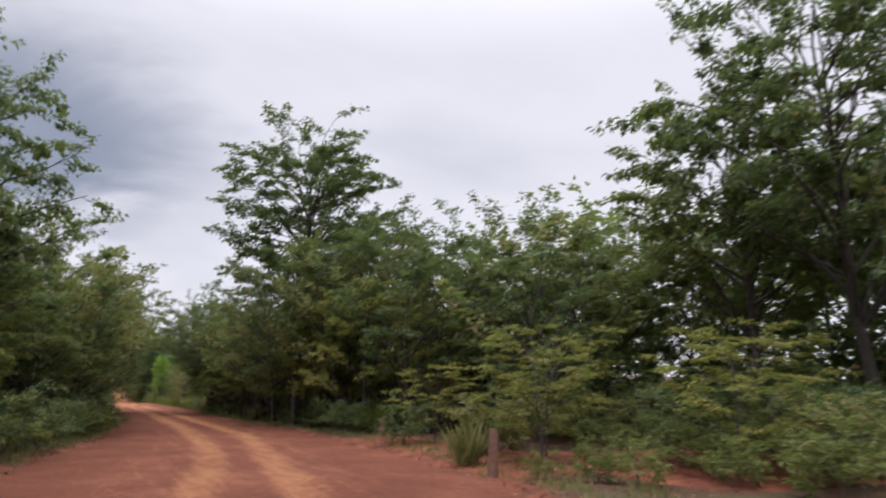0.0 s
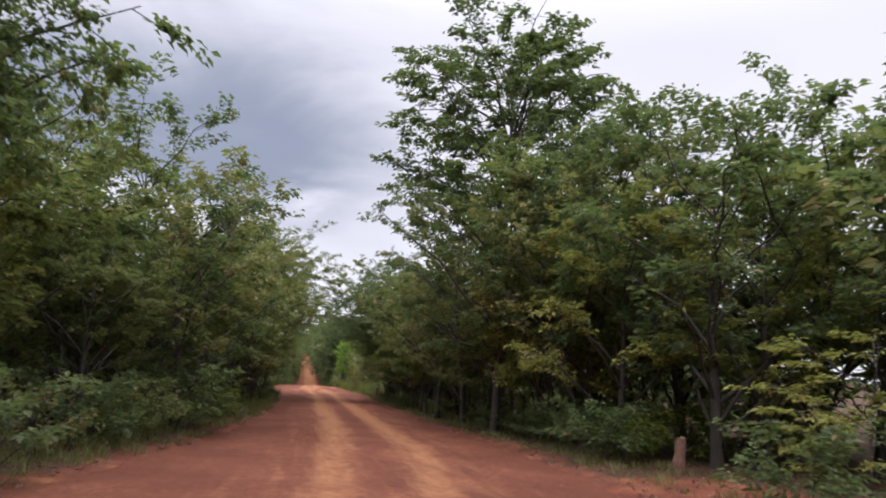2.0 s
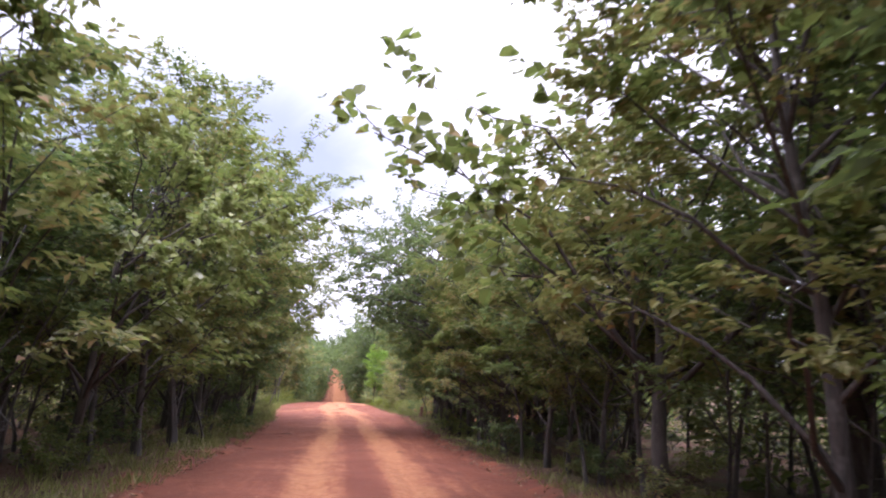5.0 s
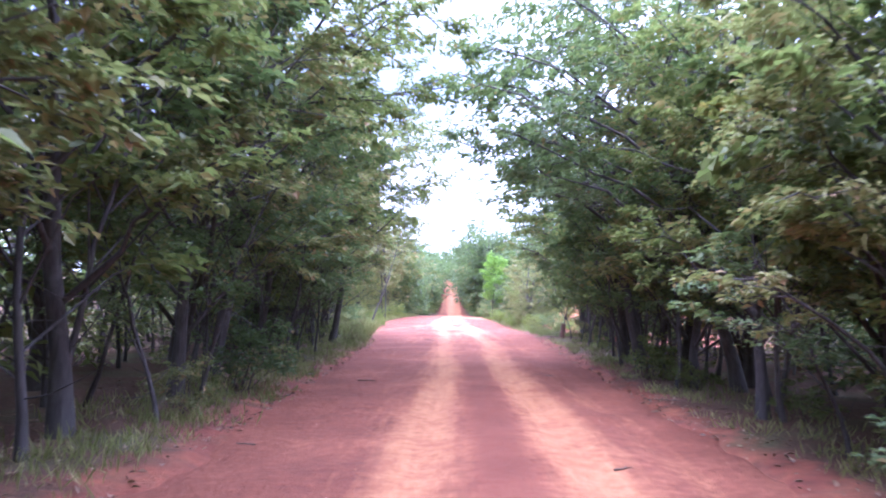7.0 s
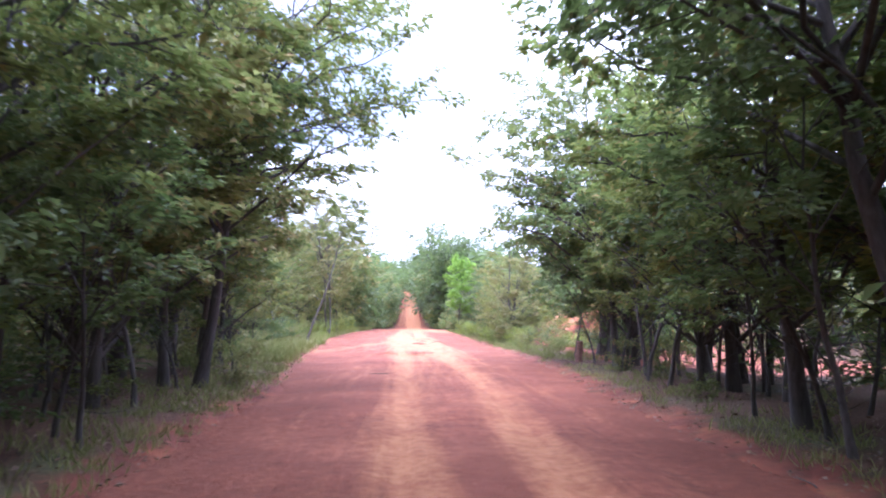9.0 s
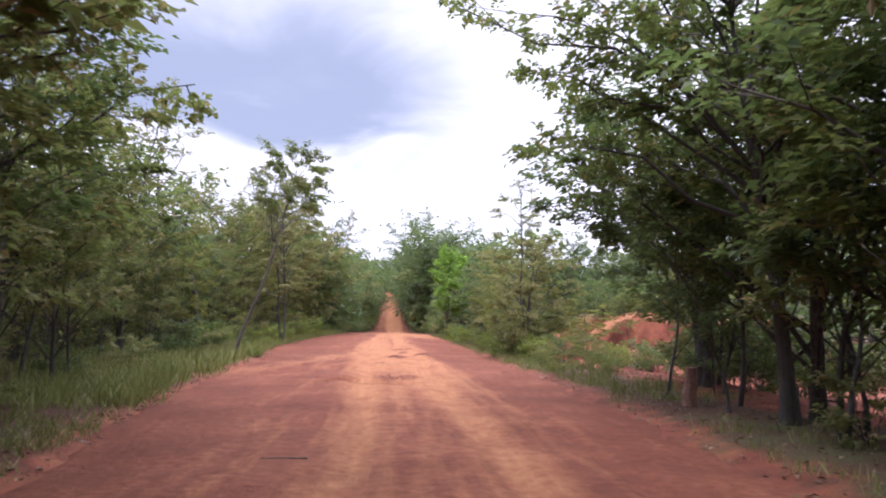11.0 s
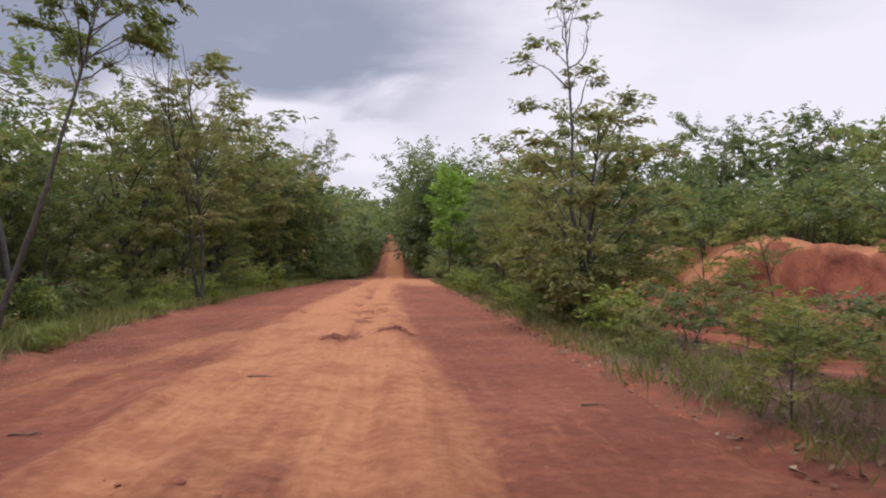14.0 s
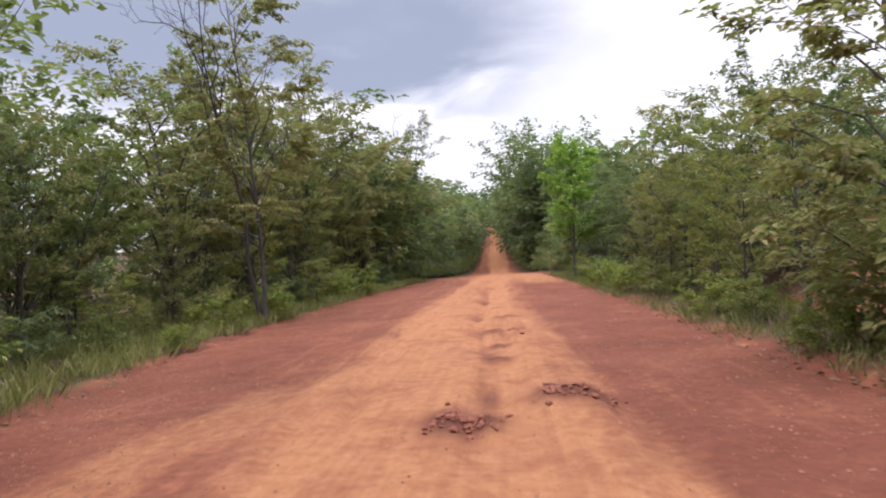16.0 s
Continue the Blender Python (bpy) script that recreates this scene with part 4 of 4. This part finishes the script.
row(POLE, 1, -6, 46, 1.0, 0.8, 3.4, 0.75, 1.1, keep_off=PIT)
row(BROAD, -1, -4, 48, 5.0, 2.8, 4.4, 1.0, 1.25, keep_off=((-4.3, 11.7, 2.6),))
row(BROAD, 1, 9, 26, 4.0, 2.4, 3.8, 0.72, 0.9, keep_off=PIT)
row(BROAD, 1, 26, 44, 5.6, 2.6, 4.2, 0.95, 1.15, keep_off=PIT)
row(WARM, 1, 9, 44, 7.0, 2.2, 3.6, 0.75, 0.95, keep_off=PIT)
BIGLEAF.put(-4.3, 11.7, 0.88, 0.3, 0, "tree with large pale-backed leaves leaning to the road")
BOUGH.put(4.5, 7.3, 1.0, 1.1, 0)
BIGLEAF.put(6.0, 18.6, 0.95, 2.3, 1)
DEAD.put(-4.3, 22.3, 0.9, 0.8, 0, lean=(0.40, -0.1))
DEAD.put(-4.8, 20.6, 0.85, 2.1, 1, lean=(0.45, -0.15))
for x, y, s, a, k in ((-5.9, 12.8, 0.78, 4.0, 0), (-3.95, 14.9, 0.86, 0.0, 1), (-3.9, 18.3, 1.02, 5.0, 0), (-4.0, 21.8, 0.95, 3.0, 1), (-4.7, 29.4, 0.95, 1.6, 0), (-4.9, 34.6, 1.0, 2.6, 1),
                      (4.9, 10.6, 0.52, 2.0, 1), (4.8, 13.6, 0.60, 0.7, 0), (4.7, 17.2, 0.66, 5.6, 1), (4.8, 21.0, 0.74, 3.6, 0), (5.2, 25.2, 0.80, 1.0, 1), (5.6, 32.6, 1.0, 4.2, 0), (-5.0, 38.4, 0.92, 0.4, 0), (-5.2, 41.8, 0.86, 1.4, 1), (-5.6, 45.0, 0.74, 3.0, 0)):
    WALL.put(x, y, s * 1.07, a, k)
for x, y, s, a, k in ((6.4, 38.0, 1.1, 4.4, 0),):
    OVER.put(x, y, s, a, k)
# boughs that lean out over the middle of the road
HANG.put(5.3, 29.5, 1.0, 3.4, 0, lean=(-0.26, 0.0))
HANG.put(5.8, 24.4, 0.88, 5.2, 0, lean=(-0.20, 0.0))
HANG.put(-4.7, 25.6, 1.0, 1.2, 1, "tall leaning tree with fine leaves over the road", tall=1.15, lean=(0.20, 0.0))
HANG.put(-4.2, 38.2, 0.87, 2.6, 1, "broad leafy tree leaning out over the road", lean=(0.18, 0.0))
HANG.put(6.7, 45.4, 0.86, 0.9, 1, "broad leafy tree leaning out over the road", lean=(-0.06, 0.0))
row(SHRUB, -1, -2, 46, 3.0, 0.7, 2.2, 0.35, 0.7)
row(SHRUB, 1, -2, 46, 3.0, 0.7, 2.2, 0.35, 0.7, keep_off=PIT)

# beside the pit and on to the crest
PITTREE.put(7.9, 51.2, 1.0, 0.9, 0)
for x, y, s, k in ((7.4, 45.8, 0.95, 0), (8.4, 42.6, 1.0, 2), (8.2, 48.0, 0.85, 1)):
    BROAD.put(x, y, s, x * y, k)
for x, y, s, k in ((6.3, 46.6, 0.9, 0), (6.6, 44.0, 0.95, 1), (6.9, 47.5, 0.9, 2), (6.2, 49.2, 0.8, 3), (7.6, 49.6, 1.0, 0), (8.4, 51.6, 0.9, 1)):
    POLE.put(x, y, s, x * y, k)
# most of these shrubs are added in place of the pit tree's low boughs
for x, y, s in ((8.6, 52.6, 1.1), (9.6, 54.2, 1.2), (8.4, 50.0, 0.9), (9.8, 51.5, 1.3), (11.2, 53.0, 1.2), (8.9, 57.4, 0.8), (10.2, 59.6, 0.9)):
    SHRUB.put(x, y, s, x * y, int(y))
for x, y, s in ((13.5, 79.5, 0.72), (15.8, 79.0, 0.78), (11.6, 81.0, 0.7), (18.4, 80.0, 0.8), (21.0, 79.0, 0.8)):
    BROAD.put(x, y, s, x, 0)
for x, y, s in ((9.6, 69.2, 0.9), (11.0, 69.8, 1.2), (12.6, 69.4, 1.0), (14.2, 70.0, 1.4), (15.8, 69.6, 1.1), (17.4, 70.4, 1.5), (12.0, 71.5, 1.6), (15.0, 72.5, 1.7)):
    SHRUB.put(x, y, s, x * 2, int(x))
DEAD.put(7.2, 49.2, 0.32, 1.0, 0)
DEAD.put(8.6, 50.4, 0.36, 2.0, 1)
DEAD.put(9.3, 51.2, 0.34, 3.0, 0)
SPIRE.put(6.2, 65.2, 1.0, 0.6, 0)
TOPKNOT.put(6.35, 65.35, 1.0, 0.6, 0)
SHRUB.put(6.5, 65.8, 1.5, 0.3, 0)
SHRUB.put(5.9, 64.6, 1.2, 1.3, 1)
PADS.put(-5.75, 77.4, 1.0, 1.6, 0)
DEAD.put(-5.83, 77.42, 1.12, 2.0, 0, lean=(-0.15, 0.0))
CROOKED.put(-8.3, 68.5, 1.0, 0.4, 0)
TUFTED.put(-5.3, 62.0, 0.76, 1.0, 0, lean=(0.27, 0.0))
THIN.put(-9.2, 61.5, 1.12, 2.8, 0)
THIN.put(-10.6, 59.0, 1.05, 0.8, 2)
BROAD.put(-14.5, 94.5, 1.4, 1.0, 1, "round-topped tree above the wood")
for x, y, s in ((-5.9, 78.9, 0.9), (-5.9, 88.5, 1.0), (-6.1, 92.0, 1.2), (-5.0, 63.3, 0.36), (-4.6, 62.6, 0.28), (-5.6, 71.3, 0.45), (-6.4, 75.0, 0.8), (-7.6, 67.5, 1.0), (5.4, 66.5, 0.5), (5.6, 71.6, 0.7), (5.5, 80.5, 0.9), (5.3, 85.5, 0.9)):
    YELLOW.put(x, y, s, x * y, 0)
LIME = Kind("tree", "lime-green young tree at the edge of the road", "tree", "lime-green tree", BARK, [LEAF_LIME], (121,), height=8.2, girth=0.08, base=1.6, reach=1.35,
            limbs=20, subs=5, sprays=5, per=9, leaf=0.24, slim=0.55, layered=0.3)
LIME.put(5.3, 96.9, 1.0, 0.0, 0)
OPEN = ((5.3, 96.9, 2.8), (5.2, 92.5, 2.3), (5.0, 88.5, 1.9))
row(LIGHT, -1, 47, 80, 1.9, 2.4, 5.0, 0.62, 0.9)
row(BROAD, -1, 47, 77, 3.6, 5.0, 8.0, 0.62, 0.8)
row(LIGHT, -1, 80, 106, 2.2, 2.0, 3.6, 0.8, 1.1)
row(BROAD, -1, 78, 88, 3.2, 3.6, 6.0, 0.85, 1.05)
row(BROAD, -1, 88, 106, 3.4, 2.8, 6.0, 1.05, 1.3)
THIN.put(-7.4, 106.0, 1.22, 0.5, 1)
THIN.put(-5.8, 116.0, 1.36, 2.5, 0)
THIN.put(-9.5, 101.0, 1.25, 4.5, 2)
row(THIN, -1, 84, 140, 7.0, 2.4, 6.0, 0.85, 1.15)
row(SHRUB, -1, 50, 120, 2.4, 1.6, 3.0, 0.5, 1.0)
row(POLE, -1, 48, 80, 2.2, 4.0, 8.0, 0.7, 0.95)
row(LIGHT, 1, 66, 82, 1.5, 1.2, 4.0, 0.45, 0.66, keep_off=((12, 62, 5.5),))
row(LIGHT, 1, 82, 98, 1.8, 1.3, 4.0, 0.55, 0.8, keep_off=OPEN)
LIGHT.put(7.2, 74.2, 0.92, 1.0, 0)
LIGHT.put(6.6, 78.4, 0.98, 3.0, 2)
LIGHT.put(7.6, 81.6, 1.05, 4.0, 1)
LIGHT.put(8.8, 77.0, 0.95, 5.0, 2)
BROAD.put(8.9, 80.5, 0.8, 1.5, 1)
LIGHT.put(6.6, 70.0, 0.72, 2.0, 1)
row(BROAD, 1, 76, 88, 3.6, 4.5, 6.0, 0.55, 0.7)
row(BROAD, 1, 88, 112, 3.0, 3.0, 5.0, 0.55, 0.75, keep_off=OPEN, pick=(0, 2))
row(SHRUB, 1, 54, 64, 1.9, 0.7, 2.4, 0.3, 0.55)
row(SHRUB, 1, 64, 120, 2.4, 0.9, 2.4, 0.45, 0.85)
# tall dark shrubs, stand-ins for drooping foliage of the pit tree
for x, y, s in ((11.4, 55.4, 1.7), (10.2, 54.2, 1.4), (12.2, 54.0, 1.6)):
    SHRUB.put(x, y, s, x * 3, 2)
SAPLING.put(8.6, 64.0, 0.8, 0.9, 0)
SAPLING.put(5.4, 54.9, 0.4, 2.2, 0)
SAPLING.put(7.1, 59.2, 0.5, 4.0, 1)
SAPLING.put(9.6, 60.4, 0.75, 5.2, 1)
BROAD.put(13.4, 63.0, 0.62, 2.0, 1, "low-branched leafy tree at the edge of the red pit")
LIGHT.put(10.9, 65.6, 0.5, 1.2, 0)
for x, y, s in ((9.2, 62.0, 0.8), (11.8, 60.2, 0.7), (6.2, 62.6, 0.8)):
    YELLOW.put(x, y, s, x * y, 0)
SHRUB.put(7.7, 59.0, 0.62, 0.9, 0)
SHRUB.put(10.6, 62.5, 0.7, 2.9, 2)
SAPLING.put(-7.3, 72.0, 0.6, 1.0, 0)
SAPLING.put(-5.8, 84.0, 0.7, 2.0, 0)
for x, y, s in ((7.3, 56.2, 0.5), (7.9, 58.8, 0.5), (7.0, 61.0, 0.6), (8.6, 63.5, 0.7), (7.4, 67.5, 1.2), (10.4, 57.5, 0.7), (13.2, 55.0, 0.8), (9.4, 54.0, 0.8), (9.0, 47.2, 1.0), (10.5, 44.0, 1.2)):
    SHRUB.put(x, y, s, x, int(x * 5))

# the wood behind the first rows, and on the hill ahead
grove("dark wood of thin trunks and dense leaves behind the roadside",
      many(THICKET, -1, -6, 48, 0.75, 3.0, 8, 0.85, 1.2) + many(INNER, -1, -42, -4, 3.0, 5.5, 11, 0.85, 1.15) + many(INNER, -1, -4, 56, 6.5, 7.5, 12, 0.85, 1.15) + many(INNER, -1, -42, -4, 5.5, 12, 20, 0.95, 1.25)
      + many(UNDER, -1, -38, -4, 1.1, 4.5, 12, 0.7, 1.3) + many(UNDER, -1, -4, 50, 0.8, 3.2, 12, 0.6, 1.1))
grove("dark wood of thin trunks and dense leaves behind the roadside",
      many(THICKET, 1, -6, 48, 0.85, 3.0, 7.5, 0.85, 1.2, PIT) + many(INNER, 1, -14, 0, 2.8, 6.0, 11, 0.9, 1.2) + many(INNER, 1, 0, 44, 6.5, 7.5, 12, 0.9, 1.2, PIT) + many(INNER, 1, -40, 0, 5.0, 12, 20, 1.1, 1.4)
      + many(INNER, 1, -44, -10, 3.0, 14, 26, 1.0, 1.4) + many(UNDER, 1, -14, 0, 1.0, 4.5, 12, 0.7, 1.3) + many(UNDER, 1, 0, 40, 0.8, 3.2, 12, 0.6, 1.1, PIT) + many(UNDER, 1, -44, -10, 1.0, 13, 22, 0.9, 1.4)
      + many(UNDER, 1, -22, -10, 0.8, 6, 14, 0.7, 1.2))
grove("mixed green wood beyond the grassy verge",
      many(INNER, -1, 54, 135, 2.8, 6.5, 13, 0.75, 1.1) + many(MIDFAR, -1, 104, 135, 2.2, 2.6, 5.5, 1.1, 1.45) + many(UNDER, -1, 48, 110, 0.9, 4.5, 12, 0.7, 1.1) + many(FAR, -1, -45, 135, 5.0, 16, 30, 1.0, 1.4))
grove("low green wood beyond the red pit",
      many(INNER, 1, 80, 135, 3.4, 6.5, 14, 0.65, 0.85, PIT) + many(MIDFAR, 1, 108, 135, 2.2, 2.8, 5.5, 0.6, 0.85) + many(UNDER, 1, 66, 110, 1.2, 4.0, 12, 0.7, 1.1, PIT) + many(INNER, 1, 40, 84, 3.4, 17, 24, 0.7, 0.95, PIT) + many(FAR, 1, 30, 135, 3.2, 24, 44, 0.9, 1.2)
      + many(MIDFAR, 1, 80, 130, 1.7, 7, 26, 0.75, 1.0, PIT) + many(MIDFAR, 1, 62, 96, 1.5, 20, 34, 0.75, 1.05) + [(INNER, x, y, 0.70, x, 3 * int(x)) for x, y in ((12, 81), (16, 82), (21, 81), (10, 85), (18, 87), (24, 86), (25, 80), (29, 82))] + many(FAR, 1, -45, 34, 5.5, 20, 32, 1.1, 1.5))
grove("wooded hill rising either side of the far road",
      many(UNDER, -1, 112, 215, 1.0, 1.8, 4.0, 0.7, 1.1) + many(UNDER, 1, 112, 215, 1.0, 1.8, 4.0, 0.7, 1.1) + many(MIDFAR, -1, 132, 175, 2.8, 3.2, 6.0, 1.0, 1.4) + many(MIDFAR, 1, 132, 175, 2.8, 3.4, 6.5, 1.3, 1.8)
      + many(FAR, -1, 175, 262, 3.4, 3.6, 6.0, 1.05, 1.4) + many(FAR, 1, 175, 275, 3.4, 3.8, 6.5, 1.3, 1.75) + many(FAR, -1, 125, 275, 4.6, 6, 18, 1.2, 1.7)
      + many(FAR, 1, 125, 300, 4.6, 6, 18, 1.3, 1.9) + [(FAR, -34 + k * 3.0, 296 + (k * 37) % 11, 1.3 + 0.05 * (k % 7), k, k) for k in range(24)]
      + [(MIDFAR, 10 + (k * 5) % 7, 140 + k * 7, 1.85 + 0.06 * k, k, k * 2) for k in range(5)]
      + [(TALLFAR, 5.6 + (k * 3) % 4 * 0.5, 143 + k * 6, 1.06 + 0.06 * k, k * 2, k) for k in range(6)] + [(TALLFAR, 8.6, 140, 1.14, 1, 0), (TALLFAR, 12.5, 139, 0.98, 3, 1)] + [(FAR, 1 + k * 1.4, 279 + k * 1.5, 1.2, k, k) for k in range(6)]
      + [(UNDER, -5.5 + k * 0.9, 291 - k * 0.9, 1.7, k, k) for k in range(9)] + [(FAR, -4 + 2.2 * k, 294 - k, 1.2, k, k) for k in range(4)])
grove("wood closing the road behind the start", [(FAR, -42 + k * 4.0, -66 - (k * 29) % 9, 1.2, k, k) for k in range(18)])


# ---- grass, litter, small things ----
def tufts(name, label, spots, blades, length, spread, material, seed, curl=0.5):
    r = np.random.RandomState(seed)
    sh = Shape()
    n = len(spots) * blades
    sx, sy = np.array(spots).T
    c = np.repeat(np.stack([sx, sy, ground_z(sx, sy) - 0.02], -1), blades, 0)
    c[:, :2] += r.normal(0, spread, (n, 2))
    a = r.normal(0, curl, (n, 3))
    a[:, 2] = 1
    up = r.normal(0, 1, (n, 3))
    up[:, 2] *= 0.2
    ln = length * r.uniform(0.45, 1.25, n)
    sh.leaves(c, a, up, ln, ln * 0.016 + 0.004)
    return tagged(new(name, sh.mesh(name, material)), label, "grass", kind="stuff")


def scatter(n, side, y0, y1, near, far, seed):
    r = np.random.RandomState(seed)
    out = []
    for _ in range(n):
        y, o = r.uniform(y0, y1), near + (far - near) * r.rand() ** 1.4
        l, rr = edges(y)
        out.append((l - o if side < 0 else rr + o, y))
    return out


tufts("grass", "long green grass on the verge under the trees", scatter(1300, -1, 46, 110, 0.2, 6.0, 1), 28, 0.42, 0.22, GRASS, 2)
tufts("grass", "thin green grass at the wood's edge", scatter(1000, -1, -30, 46, 0.1, 2.4, 3), 16, 0.22, 0.12, GRASS, 4)
tufts("grass", "thin green grass at the wood's edge", scatter(600, 1, -30, 46, 0.3, 2.2, 5), 14, 0.2, 0.12, GRASS, 6)
tufts("grass", "long grass between road and pit", scatter(700, 1, 48, 110, 0.2, 2.4, 7), 20, 0.24, 0.16, GRASS, 8)
tufts("grass", "yellowish clump of long grass by the post", [(3.9, -21.4), (4.0, -21.2), (3.75, -21.3)], 60, 0.95, 0.10, STRAW, 9, 0.35)


def fallen(n, seed, name="leaf_litter"):
    r = np.random.RandomState(seed)
    pts = scatter(n // 2, -1, -28, 75, -0.1, 3.2, seed) + scatter(n // 2, 1, -28, 75, -0.1, 3.2, seed + 1)
    x, y = np.array(pts).T
    z = np.maximum(ground_z(x, y), road_z(x, y) - 0.14 * smooth(inside(x, y), 0.15, -0.35))
    p = np.stack([x, y, z + 0.012], -1)
    a = r.normal(0, 1, (len(p), 3))
    a[:, 2] *= 0.15
    up = r.normal(0, 0.25, (len(p), 3))
    up[:, 2] += 1
    ln = r.uniform(0.04, 0.12, len(p))
    sh = Shape()
    sh.leaves(p, a, up, ln, ln * 0.55)
    return tagged(new(name, sh.mesh(name, LITTER)), "dry brown leaves fallen along both road edges", "leaf litter", kind="stuff")


fallen(12000, 12)


def lump(r, size, material, name):
    bm = bmesh.new()
    bmesh.ops.create_icosphere(bm, subdivisions=1, radius=size)
    for v in bm.verts:
        v.co *= 1 + 0.75 * noise.noise(v.co * (1.3 / size) + Vector((r.uniform(0, 50), 0, 0)))
        v.co.z *= 0.6
    me = bpy.data.meshes.new(name)
    bm.to_mesh(me)
    bm.free()
    me.materials.append(material)
    return me


def road_top(x, y):
    return float(road_z(np.float64(x), np.float64(y)))


def clod_heap(x, y, spread, count, seed):
    r = np.random.RandomState(seed)
    root = tagged(new("clod_heap"), "small heap of wet dark red clods on the road", "clods", "clod heaps")
    root.location = (x, y, road_top(x, y))
    kinds = [lump(r, 0.042, CLOD, "clod") for _ in range(4)]
    for i in range(count):
        dx, dy = r.normal(0, spread), r.normal(0, spread * 1.5)
        s = 0.16 + 0.95 * r.rand() ** 4
        ob = part("clod", kinds[i % 4], root)
        ob.matrix_basis = Matrix.LocRotScale((dx, dy, road_top(x + dx, y + dy) - root.location.z + 0.014), Euler((0, 0, r.uniform(0, 6))), (s, s, s))


clod_heap(0.78, 63.2, 0.13, 290, 1)
clod_heap(1.85, 64.2, 0.20, 220, 2)
clod_heap(0.35, 53.0, 0.2, 80, 4)
clod_heap(1.3, 70.5, 0.25, 60, 3)


def gravel(n, seed, y0, y1):
    r = np.random.RandomState(seed)
    sh = Shape()
    base = np.array([(1, 0, 0), (-0.5, 0.8, 0), (-0.5, -0.8, 0), (0.1, 0.1, 0.7), (0, 0, -0.4)])
    f = np.array([(0, 1, 3), (1, 2, 3), (2, 0, 3), (1, 0, 4), (2, 1, 4), (0, 2, 4)])
    y = r.uniform(y0, y1, n)
    l, rr = edges(y)
    u = np.abs(r.normal(0, 0.22, n)) * (rr - l)
    x = np.where(r.rand(n) < 0.65, l + u, rr - u)
    s, a = 0.006 + 0.017 * r.rand(n) ** 4, r.uniform(0, math.tau, n)
    z = road_z(x, y) + s * 0.2
    v = base[None] * s[:, None, None] * r.uniform(0.7, 1.3, (n, 1, 3))
    q, w = np.cos(a)[:, None], np.sin(a)[:, None]
    v = np.stack([v[..., 0] * q - v[..., 1] * w + x[:, None], v[..., 0] * w + v[..., 1] * q + y[:, None], v[..., 2] + z[:, None]], -1)
    sh.add(v.reshape(-1, 3), (f[None] + 5 * np.arange(n)[:, None, None]).reshape(-1, 3))
    tagged(new("gravel", sh.mesh("gravel", STONE)), "loose reddish gravel along the road's sides", "gravel", kind="stuff")


gravel(5200, 3, 54, 84)
gravel(4200, 5, 60, 69)
gravel(1800, 4, -30, 54)


def post(x, y, high, thick, seed):
    bm = bmesh.new()
    bmesh.ops.create_cone(bm, cap_ends=True, segments=9, radius1=thick, radius2=thick * 0.86, depth=high)
    bmesh.ops.subdivide_edges(bm, edges=[e for e in bm.edges if abs(e.verts[0].co.z - e.verts[1].co.z) > high * 0.5], cuts=4)
    for v in bm.verts:
        v.co.z += high / 2
        v.co += noise.noise_vector(v.co * 5 + Vector((seed, 0, 0))) * thick * 0.3
    me = bpy.data.meshes.new("wooden_post")
    bm.to_mesh(me)
    bm.free()
    me.materials.append(POST)
    ob = tagged(new("wooden_post", me), "short weathered red-brown wooden post at the road edge", "post", "roadside posts")
    ob.matrix_basis = pose(x, y, place_z(x, y) - 0.08, 3, -2, seed * 40)


post(3.35, -23.4, 1.0, 0.11, 1)
post(5.9, -10.2, 0.75, 0.12, 2)
post(6.0, 47.6, 0.8, 0.13, 3)


def stick(x, y, length, turn, seed):
    r = np.random.RandomState(seed)
    sh = Shape()
    p = bend(r, (0, 0, 0.02), (1, 0, 0), length * 0.75, 5, 0, 0.24)
    p[:, 2] = 0.018
    sh.tube(p, np.linspace(0.012, 0.004, 6), 5)
    q, d = along(p, 0.55)
    sh.tube(np.array([q, q + np.array([0.10, 0.12, 0.01]) * length * 1.4]), [0.009, 0.004], 4)
    ob = tagged(new("fallen_stick", sh.mesh("fallen_stick", STICK, True)), "broken dry stick lying on the red road", "stick", "fallen sticks")
    ob.matrix_basis = pose(x, y, max(road_top(x, y), place_z(x, y)), 0, 0, turn)


for i, (x, y, ln, tn) in enumerate(((1.9, 17.6, 0.35, 20), (-1.9, 18.7, 0.4, 160), (2.7, 27.5, 0.9, 150), (-1.6, 25.5, 0.5, 10), (-0.4, 42.5, 0.8, 170), (3.85, 56.2, 0.5, 10), (-1.6, 55.5, 0.5, 10), (0.05, 57.9, 0.45, 15), (4.2, 74, 0.7, 140), (3.9, 22.3, 1.1, 30), (4.2, 22.6, 0.9, 150), (3.7, 22.9, 0.7, 80), (4.3, 21.9, 0.8, 10), (4.0, 29.5, 0.7, 60), (-3.4, 33.0, 0.6, 120))):
    stick(x, y, ln, tn, i)


def scrap(x, y, size, seed):
    r = np.random.RandomState(seed)
    sh = Shape()
    g = np.array([(i, j, 0) for j in (-1, 0, 1) for i in (-1, 0, 1)], float) * size
    g[:, 2] = r.uniform(0.01, 0.05, 9)
    sh.add(g, np.array([(0, 1, 4, 3), (1, 2, 5, 4), (3, 4, 7, 6), (4, 5, 8, 7)]))
    me = sh.mesh("paper_scrap", PAPER)
    ob = tagged(new("paper_scrap", me), "crumpled white scrap of litter on the road edge", "litter", "scraps of litter")
    ob.matrix_basis = pose(x, y, max(road_top(x, y), place_z(x, y)), 0, 0, seed * 50)


scrap(-2.75, 26.4, 0.06, 1)
